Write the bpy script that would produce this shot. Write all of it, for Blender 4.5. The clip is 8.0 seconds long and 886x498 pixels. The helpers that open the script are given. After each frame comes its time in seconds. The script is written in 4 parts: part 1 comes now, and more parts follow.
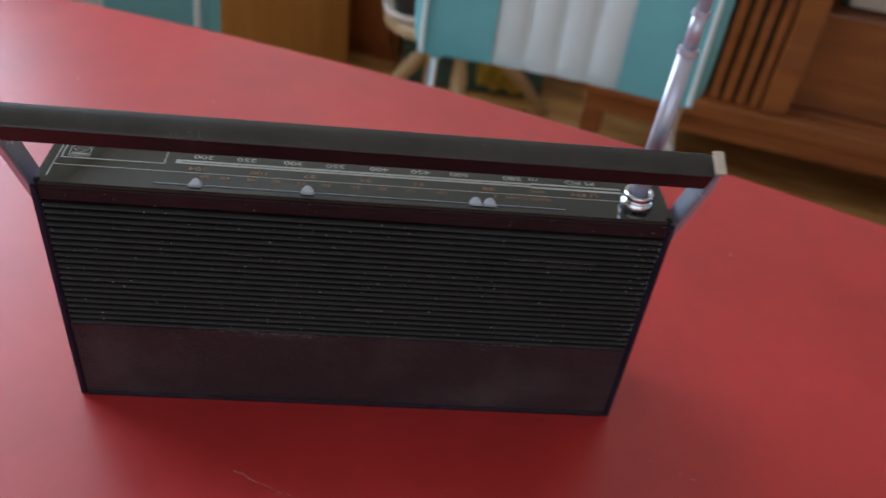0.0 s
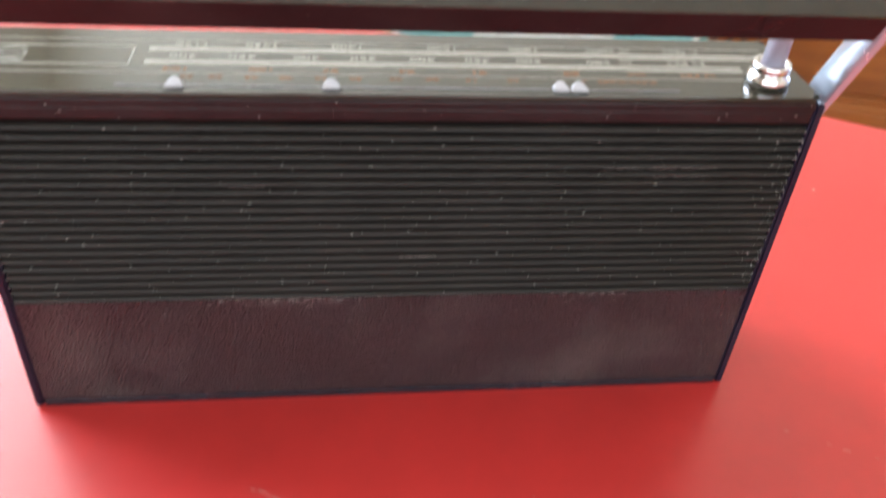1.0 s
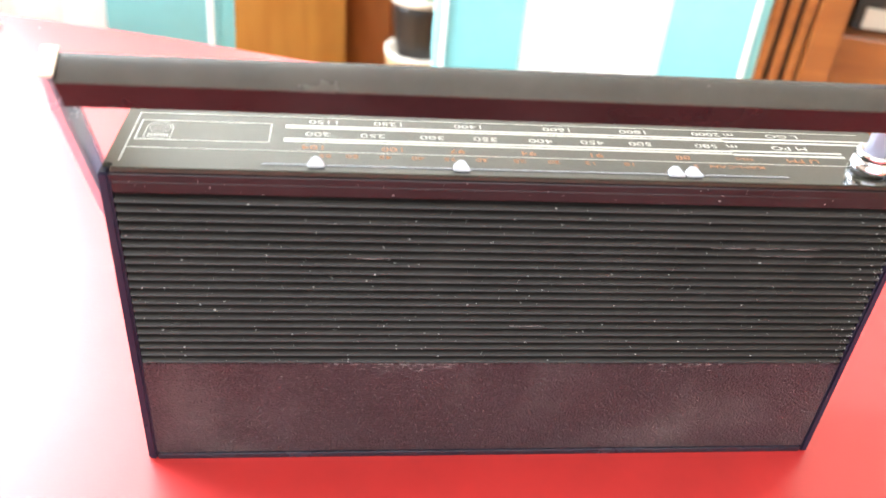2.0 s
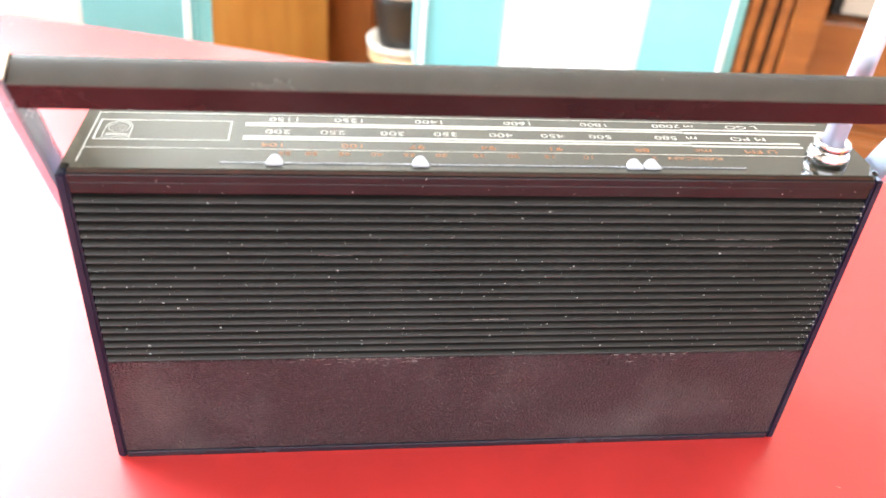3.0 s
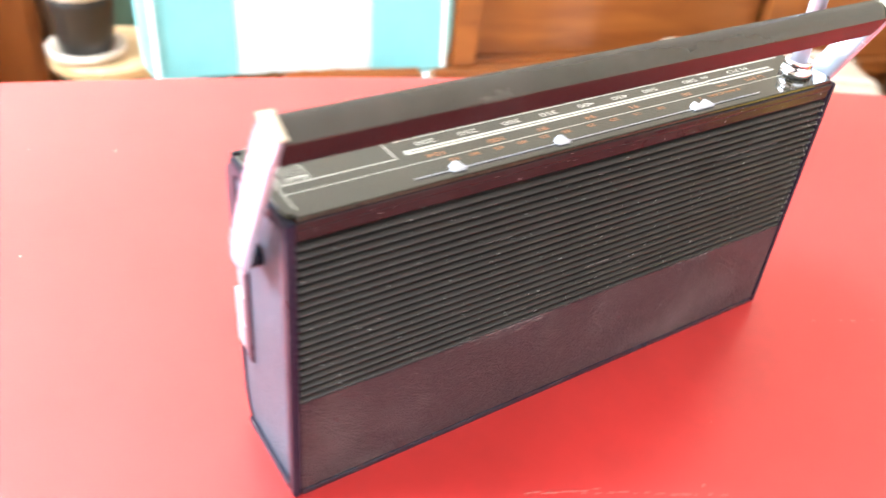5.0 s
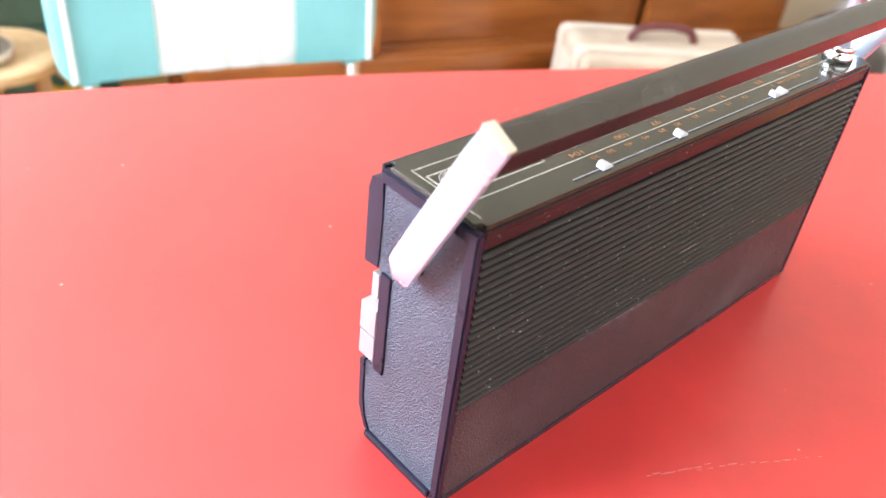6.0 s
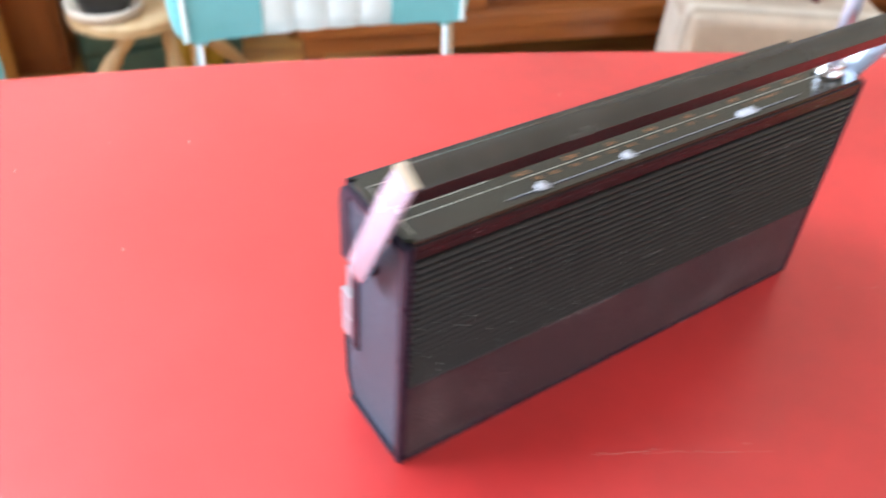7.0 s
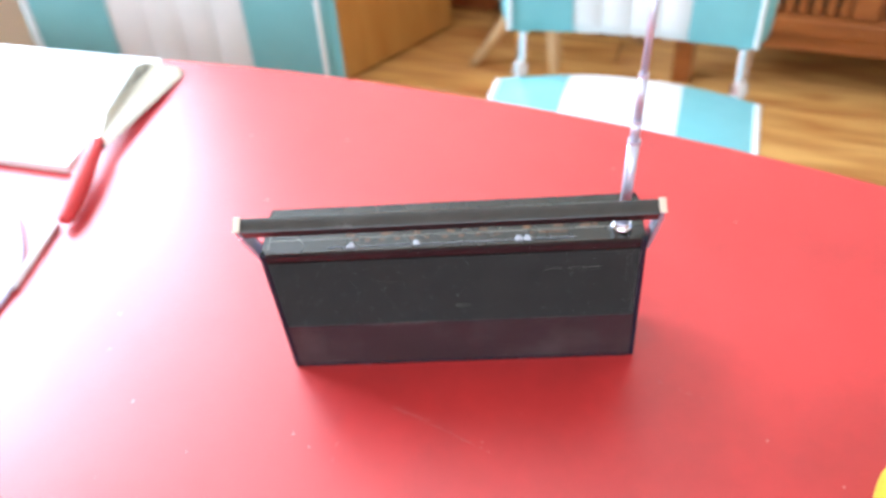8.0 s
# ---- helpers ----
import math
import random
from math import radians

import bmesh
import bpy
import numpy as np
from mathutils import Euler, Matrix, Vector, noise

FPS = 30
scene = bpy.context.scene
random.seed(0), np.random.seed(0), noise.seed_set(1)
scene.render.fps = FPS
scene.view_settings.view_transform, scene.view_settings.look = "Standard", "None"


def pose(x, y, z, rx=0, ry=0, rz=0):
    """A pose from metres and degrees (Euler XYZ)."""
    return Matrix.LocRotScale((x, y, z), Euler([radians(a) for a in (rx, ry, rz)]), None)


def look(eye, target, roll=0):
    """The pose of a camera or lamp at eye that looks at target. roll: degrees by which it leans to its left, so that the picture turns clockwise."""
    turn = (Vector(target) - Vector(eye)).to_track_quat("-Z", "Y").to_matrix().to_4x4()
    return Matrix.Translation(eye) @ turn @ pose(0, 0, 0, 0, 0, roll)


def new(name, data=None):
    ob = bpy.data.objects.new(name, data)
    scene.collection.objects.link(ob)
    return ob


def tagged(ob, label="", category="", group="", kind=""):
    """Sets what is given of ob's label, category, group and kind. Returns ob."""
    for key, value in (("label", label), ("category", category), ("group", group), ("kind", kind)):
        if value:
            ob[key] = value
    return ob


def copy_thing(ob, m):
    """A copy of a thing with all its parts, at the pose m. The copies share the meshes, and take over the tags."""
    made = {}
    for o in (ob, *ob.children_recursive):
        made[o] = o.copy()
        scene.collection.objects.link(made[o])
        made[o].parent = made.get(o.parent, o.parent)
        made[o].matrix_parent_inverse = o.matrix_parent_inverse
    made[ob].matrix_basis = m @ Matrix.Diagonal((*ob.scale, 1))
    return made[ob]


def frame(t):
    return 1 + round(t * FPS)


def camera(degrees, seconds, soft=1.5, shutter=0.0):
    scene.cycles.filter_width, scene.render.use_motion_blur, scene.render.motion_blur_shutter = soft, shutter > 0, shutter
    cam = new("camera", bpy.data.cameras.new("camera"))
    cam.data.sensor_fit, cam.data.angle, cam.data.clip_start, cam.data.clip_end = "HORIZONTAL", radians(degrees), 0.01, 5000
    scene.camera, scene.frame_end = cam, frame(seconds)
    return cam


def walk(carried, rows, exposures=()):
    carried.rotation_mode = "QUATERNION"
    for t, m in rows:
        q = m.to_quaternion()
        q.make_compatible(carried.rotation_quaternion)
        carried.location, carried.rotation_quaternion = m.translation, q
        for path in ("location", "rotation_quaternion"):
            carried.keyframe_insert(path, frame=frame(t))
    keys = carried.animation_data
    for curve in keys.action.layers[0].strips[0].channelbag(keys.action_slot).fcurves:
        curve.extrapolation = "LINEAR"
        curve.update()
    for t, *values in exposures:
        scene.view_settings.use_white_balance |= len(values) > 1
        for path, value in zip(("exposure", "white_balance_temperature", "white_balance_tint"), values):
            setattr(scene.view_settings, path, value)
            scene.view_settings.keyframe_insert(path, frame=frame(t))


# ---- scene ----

# ---- camera and walk ----
cam = camera(56.08, 8.0, soft=1.5, shutter=0.5)
PATH = [
    (0, (0.0021, -0.2929, 0.3515), (0.0297, -0.0616, 0.1625), 7.79),
    (0.5, (-0.0128, -0.2647, 0.3120), (0.0039, -0.0305, 0.1253), 4.78),
    (0.8, (-0.0242, -0.2448, 0.2668), (0.0081, -0.0111, 0.0815), 4.68),
    (1, (-0.0240, -0.2365, 0.2550), (0.0143, -0.0000, 0.0743), 4.81),
    (1.2, (-0.0272, -0.2312, 0.2621), (0.0143, 0.0137, 0.0938), 4.63),
    (1.5, (-0.0421, -0.2278, 0.2714), (-0.0098, 0.0185, 0.1032), 4.30),
    (2, (-0.0612, -0.2355, 0.2712), (-0.0280, 0.0086, 0.1000), 5.32),
    (2.2, (-0.0580, -0.2384, 0.2701), (-0.0237, 0.0054, 0.0987), 5.18),
    (3.3, (-0.0510, -0.2342, 0.2752), (-0.0133, 0.0068, 0.1006), 5.18),
    (3.5, (-0.0506, -0.2319, 0.2736), (-0.0124, 0.0089, 0.0988), 5.27),
    (4, (-0.0540, -0.2286, 0.2714), (-0.0170, 0.0114, 0.0952), 5.47),
    (4.2, (-0.0550, -0.2359, 0.2765), (-0.0112, 0.0025, 0.0997), 3.73),
    (5.3, (-0.2827, -0.1623, 0.2829), (-0.1103, 0.0132, 0.1112), 7.78),
    (5.5, (-0.2933, -0.1389, 0.2785), (-0.1146, 0.0297, 0.1062), 8.03),
    (6, (-0.3032, -0.1402, 0.2785), (-0.1258, 0.0287, 0.1052), 7.81),
    (6.5, (-0.3015, -0.1366, 0.2787), (-0.1274, 0.0307, 0.1007), 7.22),
    (7, (-0.2689, -0.1968, 0.3331), (-0.1331, -0.0119, 0.1398), 4.59),
    (7.2, (-0.2231, -0.2613, 0.3887), (-0.1076, -0.0776, 0.1816), 6.54),
    (7.5, (-0.1475, -0.3235, 0.4681), (-0.0805, -0.1223, 0.2559), 1.58),
    (7.8, (-0.0383, -0.3908, 0.5338), (-0.0257, -0.1799, 0.3209), -1.00),
    (8, (0.0370, -0.4229, 0.5598), (0.0159, -0.2121, 0.3473), -6.60),
]
EXPOSURES = [(0, -1.88, 5850, 10), (0.5, -0.66, 6100, 10), (0.8, -0.48, 6350, 10), (1.0, -0.17, 6500, 10), (1.2, 0.35, 6500, 10), (1.5, 0.56, 6500, 10), (2.0, 0.7, 6400, 10), (3.3, 0.76, 6350, 10), (4.2, 0.75, 6300, 10), (5.3, 0.68, 6500, 10), (5.5, 0.58, 6500, 10), (6.0, 0.33, 6400, 10), (6.5, 0.04, 6300, 10), (7.0, -0.25, 6000, 10), (7.5, -0.38, 5450, 10), (8.0, -0.13, 5750, 10)]
walk(cam, [(t, look(eye, target, roll)) for t, eye, target, roll in PATH], EXPOSURES)
cam.data.dof.use_dof = True
cam.data.dof.focus_distance = 0.35
cam.data.dof.aperture_fstop = 10.0

# ---- room frame: turned 18.5 degrees against the radio, origin on the table top under the radio ----
TURN = -18.5
ROOM = pose(0, 0, 0, 0, 0, TURN)
FLOOR_Z, CEIL_Z = -0.77, 1.78
WALL_L, WALL_R, WALL_F, WALL_B = -1.75, 2.70, -1.90, 2.12

# ---- world and lights ----
world = bpy.data.worlds.new("world")
scene.world = world
world.use_nodes = True
wn = world.node_tree
sky = wn.nodes.new("ShaderNodeTexSky")
sky.sky_type = 'NISHITA'
sky.sun_disc = False
sky.sun_elevation = radians(40)
sky.sun_rotation = radians(300)
wn.nodes["Background"].inputs[1].default_value = 0.12
wn.links.new(sky.outputs[0], wn.nodes["Background"].inputs[0])
sun_data = bpy.data.lights.new("sun", 'SUN')
sun_data.energy, sun_data.angle, sun_data.color = 2.2, radians(12), (1.0, 0.95, 0.88)
sun = new("sun", sun_data)
sun.matrix_world = look((-6, -1.0, 9), (0, 0.6, 0))


def window_light(name, x, y, z, w, h, watts, rz, color):
    d = bpy.data.lights.new(name, 'AREA')
    d.shape, d.size, d.size_y, d.energy, d.color = 'RECTANGLE', w, h, watts, color
    ob = new(name, d)
    ob.matrix_world = ROOM @ pose(x, y, z, 90, 0, rz)
    return ob


window_light("window_light_left", WALL_L - 0.10, 0.875, 0.985, 1.70, 1.42, 195, -90, (0.78, 0.885, 1.0))
# unseen source, added as wide fill from behind the camera
window_light("front_fill_light", 0.50, WALL_F - 0.10, 0.75, 3.10, 1.30, 52, 0, (0.96, 0.98, 1.0))


# ---- materials ----
def material(name, color, rough=0.5, metal=0.0, spec=0.5, vary=0.0, scale=20.0, bump=0.0, bump_scale=200.0, color2=None, stretch=(1, 1, 1), coat=0.0, rough_vary=0.0, bump_dist=0.001):
    m = bpy.data.materials.new(name)
    m.use_nodes = True
    nt = m.node_tree
    b = nt.nodes["Principled BSDF"]
    b.inputs["Base Color"].default_value = (*color, 1)
    b.inputs["Roughness"].default_value = rough
    b.inputs["Metallic"].default_value = metal
    b.inputs["Specular IOR Level"].default_value = spec
    b.inputs["Coat Weight"].default_value = coat
    tc = nt.nodes.new("ShaderNodeTexCoord")
    mp = nt.nodes.new("ShaderNodeMapping")
    mp.inputs["Scale"].default_value = stretch
    place = nt.nodes.new("ShaderNodeNewGeometry").outputs["Position"] if stretch == (1, 1, 1) else tc.outputs["Object"]
    nt.links.new(place, mp.inputs["Vector"])
    if vary or color2 or rough_vary:
        n1 = nt.nodes.new("ShaderNodeTexNoise")
        n1.inputs["Scale"].default_value, n1.inputs["Detail"].default_value = scale, 6.0
        n1.inputs["Roughness"].default_value = 0.65
        nt.links.new(mp.outputs[0], n1.inputs["Vector"])
    if vary or color2:
        ramp = nt.nodes.new("ShaderNodeValToRGB")
        c2 = color2 or tuple(c * (1 - vary) for c in color)
        c3 = color if color2 else tuple(min(1, c * (1 + vary)) for c in color)
        ramp.color_ramp.elements[0].position, ramp.color_ramp.elements[1].position = 0.32, 0.68
        ramp.color_ramp.elements[0].color, ramp.color_ramp.elements[1].color = (*c2, 1), (*c3, 1)
        nt.links.new(n1.outputs["Fac"], ramp.inputs[0])
        nt.links.new(ramp.outputs[0], b.inputs["Base Color"])
    if rough_vary:
        mr = nt.nodes.new("ShaderNodeMapRange")
        mr.inputs["From Min"].default_value, mr.inputs["From Max"].default_value = 0.3, 0.7
        mr.inputs["To Min"].default_value, mr.inputs["To Max"].default_value = max(0.02, rough - rough_vary), rough + rough_vary
        nt.links.new(n1.outputs["Fac"], mr.inputs["Value"])
        nt.links.new(mr.outputs[0], b.inputs["Roughness"])
    if bump:
        n2 = nt.nodes.new("ShaderNodeTexNoise")
        n2.inputs["Scale"].default_value, n2.inputs["Detail"].default_value = bump_scale, 1.0
        nt.links.new(mp.outputs[0], n2.inputs["Vector"])
        bp = nt.nodes.new("ShaderNodeBump")
        bp.inputs["Strength"].default_value, bp.inputs["Distance"].default_value = bump, bump_dist
        nt.links.new(n2.outputs["Fac"], bp.inputs["Height"])
        nt.links.new(bp.outputs[0], b.inputs["Normal"])
    return m


def wood(name, dark, light, rough=0.35, along=(1, 1, 1), scale=14.0, knots=False, per_piece=False, coat=0.0):
    m = bpy.data.materials.new(name)
    m.use_nodes = True
    nt = m.node_tree
    b = nt.nodes["Principled BSDF"]
    b.inputs["Roughness"].default_value = rough
    b.inputs["Coat Weight"].default_value = coat
    tc = nt.nodes.new("ShaderNodeTexCoord")
    mp = nt.nodes.new("ShaderNodeMapping")
    mp.inputs["Scale"].default_value = along
    nt.links.new(tc.outputs["Object"], mp.inputs["Vector"])
    vec = mp.outputs[0]
    if per_piece:
        oi = nt.nodes.new("ShaderNodeObjectInfo")
        add = nt.nodes.new("ShaderNodeVectorMath")
        add.operation = 'MULTIPLY_ADD'
        add.inputs[1].default_value = (1, 1, 1)
        mul = nt.nodes.new("ShaderNodeMath")
        mul.operation = 'MULTIPLY'
        mul.inputs[1].default_value = 37.0
        nt.links.new(oi.outputs["Random"], mul.inputs[0])
        nt.links.new(vec, add.inputs[0])
        nt.links.new(mul.outputs[0], add.inputs[2])
        vec = add.outputs[0]
    n = nt.nodes.new("ShaderNodeTexNoise")
    n.inputs["Scale"].default_value, n.inputs["Detail"].default_value, n.inputs["Distortion"].default_value = scale, 8.0, 0.6
    nt.links.new(vec, n.inputs["Vector"])
    ramp = nt.nodes.new("ShaderNodeValToRGB")
    ramp.color_ramp.elements[0].position, ramp.color_ramp.elements[1].position = 0.3, 0.72
    ramp.color_ramp.elements[0].color, ramp.color_ramp.elements[1].color = (*dark, 1), (*light, 1)
    nt.links.new(n.outputs["Fac"], ramp.inputs[0])
    out = ramp.outputs[0]
    if knots:
        v = nt.nodes.new("ShaderNodeTexVoronoi")
        v.inputs["Scale"].default_value = 3.2
        mk = nt.nodes.new("ShaderNodeMapping")
        mk.inputs["Scale"].default_value = (0.55, 1.6, 1)
        nt.links.new(tc.outputs["Object"], mk.inputs["Vector"])
        src = mk.outputs[0]
        if per_piece:
            add2 = nt.nodes.new("ShaderNodeVectorMath")
            add2.operation = 'ADD'
            nt.links.new(src, add2.inputs[0])
            nt.links.new(mul.outputs[0], add2.inputs[1])
            src = add2.outputs[0]
        nt.links.new(src, v.inputs["Vector"])
        kr = nt.nodes.new("ShaderNodeValToRGB")
        kr.color_ramp.elements[0].position, kr.color_ramp.elements[1].position = 0.05, 0.11
        kr.color_ramp.elements[0].color, kr.color_ramp.elements[1].color = (0.12, 0.045, 0.015, 1), (1, 1, 1, 1)
        nt.links.new(v.outputs["Distance"], kr.inputs[0])
        mx = nt.nodes.new("ShaderNodeMix")
        mx.data_type, mx.blend_type = 'RGBA', 'MULTIPLY'
        mx.inputs[0].default_value = 1.0
        nt.links.new(out, mx.inputs[6])
        nt.links.new(kr.outputs[0], mx.inputs[7])
        out = mx.outputs[2]
    nt.links.new(out, b.inputs["Base Color"])
    bp = nt.nodes.new("ShaderNodeBump")
    bp.inputs["Strength"].default_value, bp.inputs["Distance"].default_value = 0.15, 0.001
    nt.links.new(n.outputs["Fac"], bp.inputs["Height"])
    nt.links.new(bp.outputs[0], b.inputs["Normal"])
    return m


def tabletop_material():
    """Red laminate with a satin sheen, faint mottling, dust specks and a few hair scratches."""
    m = material("red_laminate", (0.52, 0.032, 0.031), rough=0.33, spec=0.78, vary=0.18, scale=6.0, bump=0.05, bump_scale=900, bump_dist=0.0005)
    nt = m.node_tree
    b = nt.nodes["Principled BSDF"]
    base = b.inputs["Base Color"].links[0].from_socket
    tc = nt.nodes.new("ShaderNodeTexCoord")
    v = nt.nodes.new("ShaderNodeTexVoronoi")
    v.inputs["Scale"].default_value = 55.0
    nt.links.new(tc.outputs["Object"], v.inputs["Vector"])
    speck = nt.nodes.new("ShaderNodeValToRGB")
    speck.color_ramp.elements[0].position, speck.color_ramp.elements[1].position = 0.035, 0.06
    speck.color_ramp.elements[0].color, speck.color_ramp.elements[1].color = (1, 1, 1, 1), (0, 0, 0, 1)
    nt.links.new(v.outputs["Distance"], speck.inputs[0])
    gate = nt.nodes.new("ShaderNodeMath")
    gate.operation = 'GREATER_THAN'
    gate.inputs[1].default_value = 0.80
    sep = nt.nodes.new("ShaderNodeSeparateColor")
    nt.links.new(v.outputs["Color"], sep.inputs[0])
    nt.links.new(sep.outputs[0], gate.inputs[0])
    both = nt.nodes.new("ShaderNodeMath")
    both.operation = 'MULTIPLY'
    nt.links.new(speck.outputs[0], both.inputs[0])
    nt.links.new(gate.outputs[0], both.inputs[1])
    soft = nt.nodes.new("ShaderNodeMath")
    soft.operation = 'MULTIPLY'
    soft.inputs[1].default_value = 0.55
    nt.links.new(both.outputs[0], soft.inputs[0])
    mx = nt.nodes.new("ShaderNodeMix")
    mx.data_type = 'RGBA'
    nt.links.new(soft.outputs[0], mx.inputs[0])
    nt.links.new(base, mx.inputs[6])
    mx.inputs[7].default_value = (0.75, 0.55, 0.5, 1)
    nt.links.new(mx.outputs[2], b.inputs["Base Color"])
    return m


def scuffed(name, color, rough, grain=0.0, grain_scale=900.0, marks=0.85, spec=0.5, haze=0.02):
    """Dark moulded plastic with a worn sheen, pale dust specks and short scuffs."""
    m = material(name, color, rough=rough, spec=spec, vary=0.2, scale=30.0, rough_vary=0.05, bump=grain, bump_scale=grain_scale, bump_dist=0.009)
    nt = m.node_tree
    b = nt.nodes["Principled BSDF"]
    base = b.inputs["Base Color"].links[0].from_socket
    tc = nt.nodes.new("ShaderNodeNewGeometry")
    v = nt.nodes.new("ShaderNodeTexVoronoi")
    v.inputs["Scale"].default_value = 620.0
    nt.links.new(tc.outputs["Position"], v.inputs["Vector"])
    near = nt.nodes.new("ShaderNodeMath")
    near.operation = 'LESS_THAN'
    nt.links.new(v.outputs["Distance"], near.inputs[0])
    sep = nt.nodes.new("ShaderNodeSeparateColor")
    nt.links.new(v.outputs["Color"], sep.inputs[0])
    size = nt.nodes.new("ShaderNodeMath")
    size.operation = 'MULTIPLY'
    nt.links.new(sep.outputs[1], size.inputs[0])
    nt.links.new(sep.outputs[2], size.inputs[1])
    grow = nt.nodes.new("ShaderNodeMath")
    grow.operation = 'MULTIPLY_ADD'
    grow.inputs[1].default_value, grow.inputs[2].default_value = 0.07, 0.02
    nt.links.new(size.outputs[0], grow.inputs[0])
    nt.links.new(grow.outputs[0], near.inputs[1])
    gate = nt.nodes.new("ShaderNodeMath")
    gate.operation = 'GREATER_THAN'
    gate.inputs[1].default_value = 0.78
    nt.links.new(sep.outputs[0], gate.inputs[0])
    both = nt.nodes.new("ShaderNodeMath")
    both.operation = 'MULTIPLY'
    nt.links.new(near.outputs[0], both.inputs[0])
    nt.links.new(gate.outputs[0], both.inputs[1])
    cloud = nt.nodes.new("ShaderNodeTexNoise")
    cloud.inputs["Scale"].default_value, cloud.inputs["Detail"].default_value = 22.0, 5.0
    nt.links.new(tc.outputs["Position"], cloud.inputs["Vector"])
    cr = nt.nodes.new("ShaderNodeMapRange")
    cr.inputs["From Min"].default_value, cr.inputs["From Max"].default_value = 0.5, 0.8
    cr.inputs["To Min"].default_value, cr.inputs["To Max"].default_value = 0.0, haze
    nt.links.new(cloud.outputs["Fac"], cr.inputs["Value"])
    mxf = nt.nodes.new("ShaderNodeMath")
    mxf.operation = 'MULTIPLY_ADD'
    mxf.inputs[1].default_value = marks
    nt.links.new(both.outputs[0], mxf.inputs[0])
    nt.links.new(cr.outputs[0], mxf.inputs[2])
    mx = nt.nodes.new("ShaderNodeMix")
    mx.data_type = 'RGBA'
    nt.links.new(mxf.outputs[0], mx.inputs[0])
    nt.links.new(base, mx.inputs[6])
    mx.inputs[7].default_value = (0.5, 0.46, 0.44, 1)
    nt.links.new(mx.outputs[2], b.inputs["Base Color"])
    if grain:
        # rubbed peaks of the leather grain, paler than the hollows
        peak = nt.nodes.new("ShaderNodeTexNoise")
        peak.inputs["Scale"].default_value, peak.inputs["Detail"].default_value = grain_scale * 1.1, 3.0
        nt.links.new(tc.outputs["Position"], peak.inputs["Vector"])
        pr = nt.nodes.new("ShaderNodeMapRange")
        pr.inputs["From Min"].default_value, pr.inputs["From Max"].default_value = 0.55, 0.72
        pr.inputs["To Min"].default_value, pr.inputs["To Max"].default_value = 0.0, 0.42
        nt.links.new(peak.outputs["Fac"], pr.inputs["Value"])
        worn = nt.nodes.new("ShaderNodeMix")
        worn.data_type = 'RGBA'
        nt.links.new(pr.outputs[0], worn.inputs[0])
        nt.links.new(mx.outputs[2], worn.inputs[6])
        worn.inputs[7].default_value = (color[0] * 2 + 0.10, color[1] * 2 + 0.10, color[2] * 2 + 0.11, 1)
        nt.links.new(worn.outputs[2], b.inputs["Base Color"])
    return m


M_TABLE = tabletop_material()
M_EDGE = material("chromed_edge", (0.75, 0.75, 0.76), rough=0.18, metal=1.0, rough_vary=0.05, scale=60)
M_PLUM = scuffed("plum_plastic", (0.019, 0.0105, 0.012), 0.22, marks=0.4, spec=0.22)
M_PLUM_GRAIN = scuffed("plum_leather_grain_plastic", (0.084, 0.052, 0.063), 0.35, grain=1.0, grain_scale=1200.0, spec=0.5, haze=0.22)
M_RIB = scuffed("black_ribbed_plastic", (0.0170, 0.0155, 0.0142), 0.40, marks=0.3, spec=0.30)
M_SHELL = scuffed("aubergine_shell_plastic", (0.013, 0.0133, 0.022), 0.25)
M_RIM = scuffed("navy_violet_rim_plastic", (0.013, 0.0125, 0.027), 0.30, spec=0.22)
M_LEATHER = scuffed("grey_black_leatherette", (0.175, 0.205, 0.275), 0.36, grain=1.0, grain_scale=1450.0)
M_DIAL = scuffed("dark_olive_dial_glass", (0.024, 0.0225, 0.0155), 0.06, marks=0.25, spec=0.55, haze=0.012)
M_BAR = scuffed("black_handle_plastic", (0.030, 0.028, 0.022), 0.24, marks=0.3, spec=0.62)
M_ARM = material("polished_aluminium", (0.60, 0.67, 0.79), rough=0.24, metal=0.62, vary=0.04, scale=60, rough_vary=0.05, bump=0.2, bump_scale=95)
M_SCUFF = material("worn_pale_scuff", (0.42, 0.36, 0.35), rough=0.6, vary=0.3, scale=900)
M_DUST = material("pale_dust", (0.36, 0.36, 0.36), rough=0.9, vary=0.3, scale=900)
M_SCRATCH = material("pale_scratch", (0.58, 0.22, 0.20), rough=0.6, vary=0.3, scale=500)
M_CHROME = material("chrome", (0.84, 0.84, 0.88), rough=0.11, metal=1.0, rough_vary=0.03, scale=80)
M_ANT = material("satin_antenna_chrome", (0.62, 0.62, 0.72), rough=0.36, metal=0.6, vary=0.03, scale=60)
# on the arm caps this cream tint paints the ceiling's warm reflection
M_CREAM = material("cream_tinted_metal", (0.78, 0.70, 0.56), rough=0.28, metal=0.6, vary=0.1, scale=120)
M_INK = material("cream_dial_print", (0.35, 0.335, 0.29), rough=0.4, vary=0.08, scale=300)
M_INK_ORANGE = material("orange_dial_print", (0.25, 0.095, 0.028), rough=0.4, vary=0.08, scale=300)
M_POINTER = material("pale_grey_plastic", (0.62, 0.62, 0.64), rough=0.35, vary=0.05, scale=200)
M_WEDGE = material("grey_pointer_plastic", (0.42, 0.42, 0.45), rough=0.35, vary=0.08, scale=300)
M_KEY = material("silver_key", (0.42, 0.40, 0.44), rough=0.30, metal=0.5, vary=0.05, scale=200)
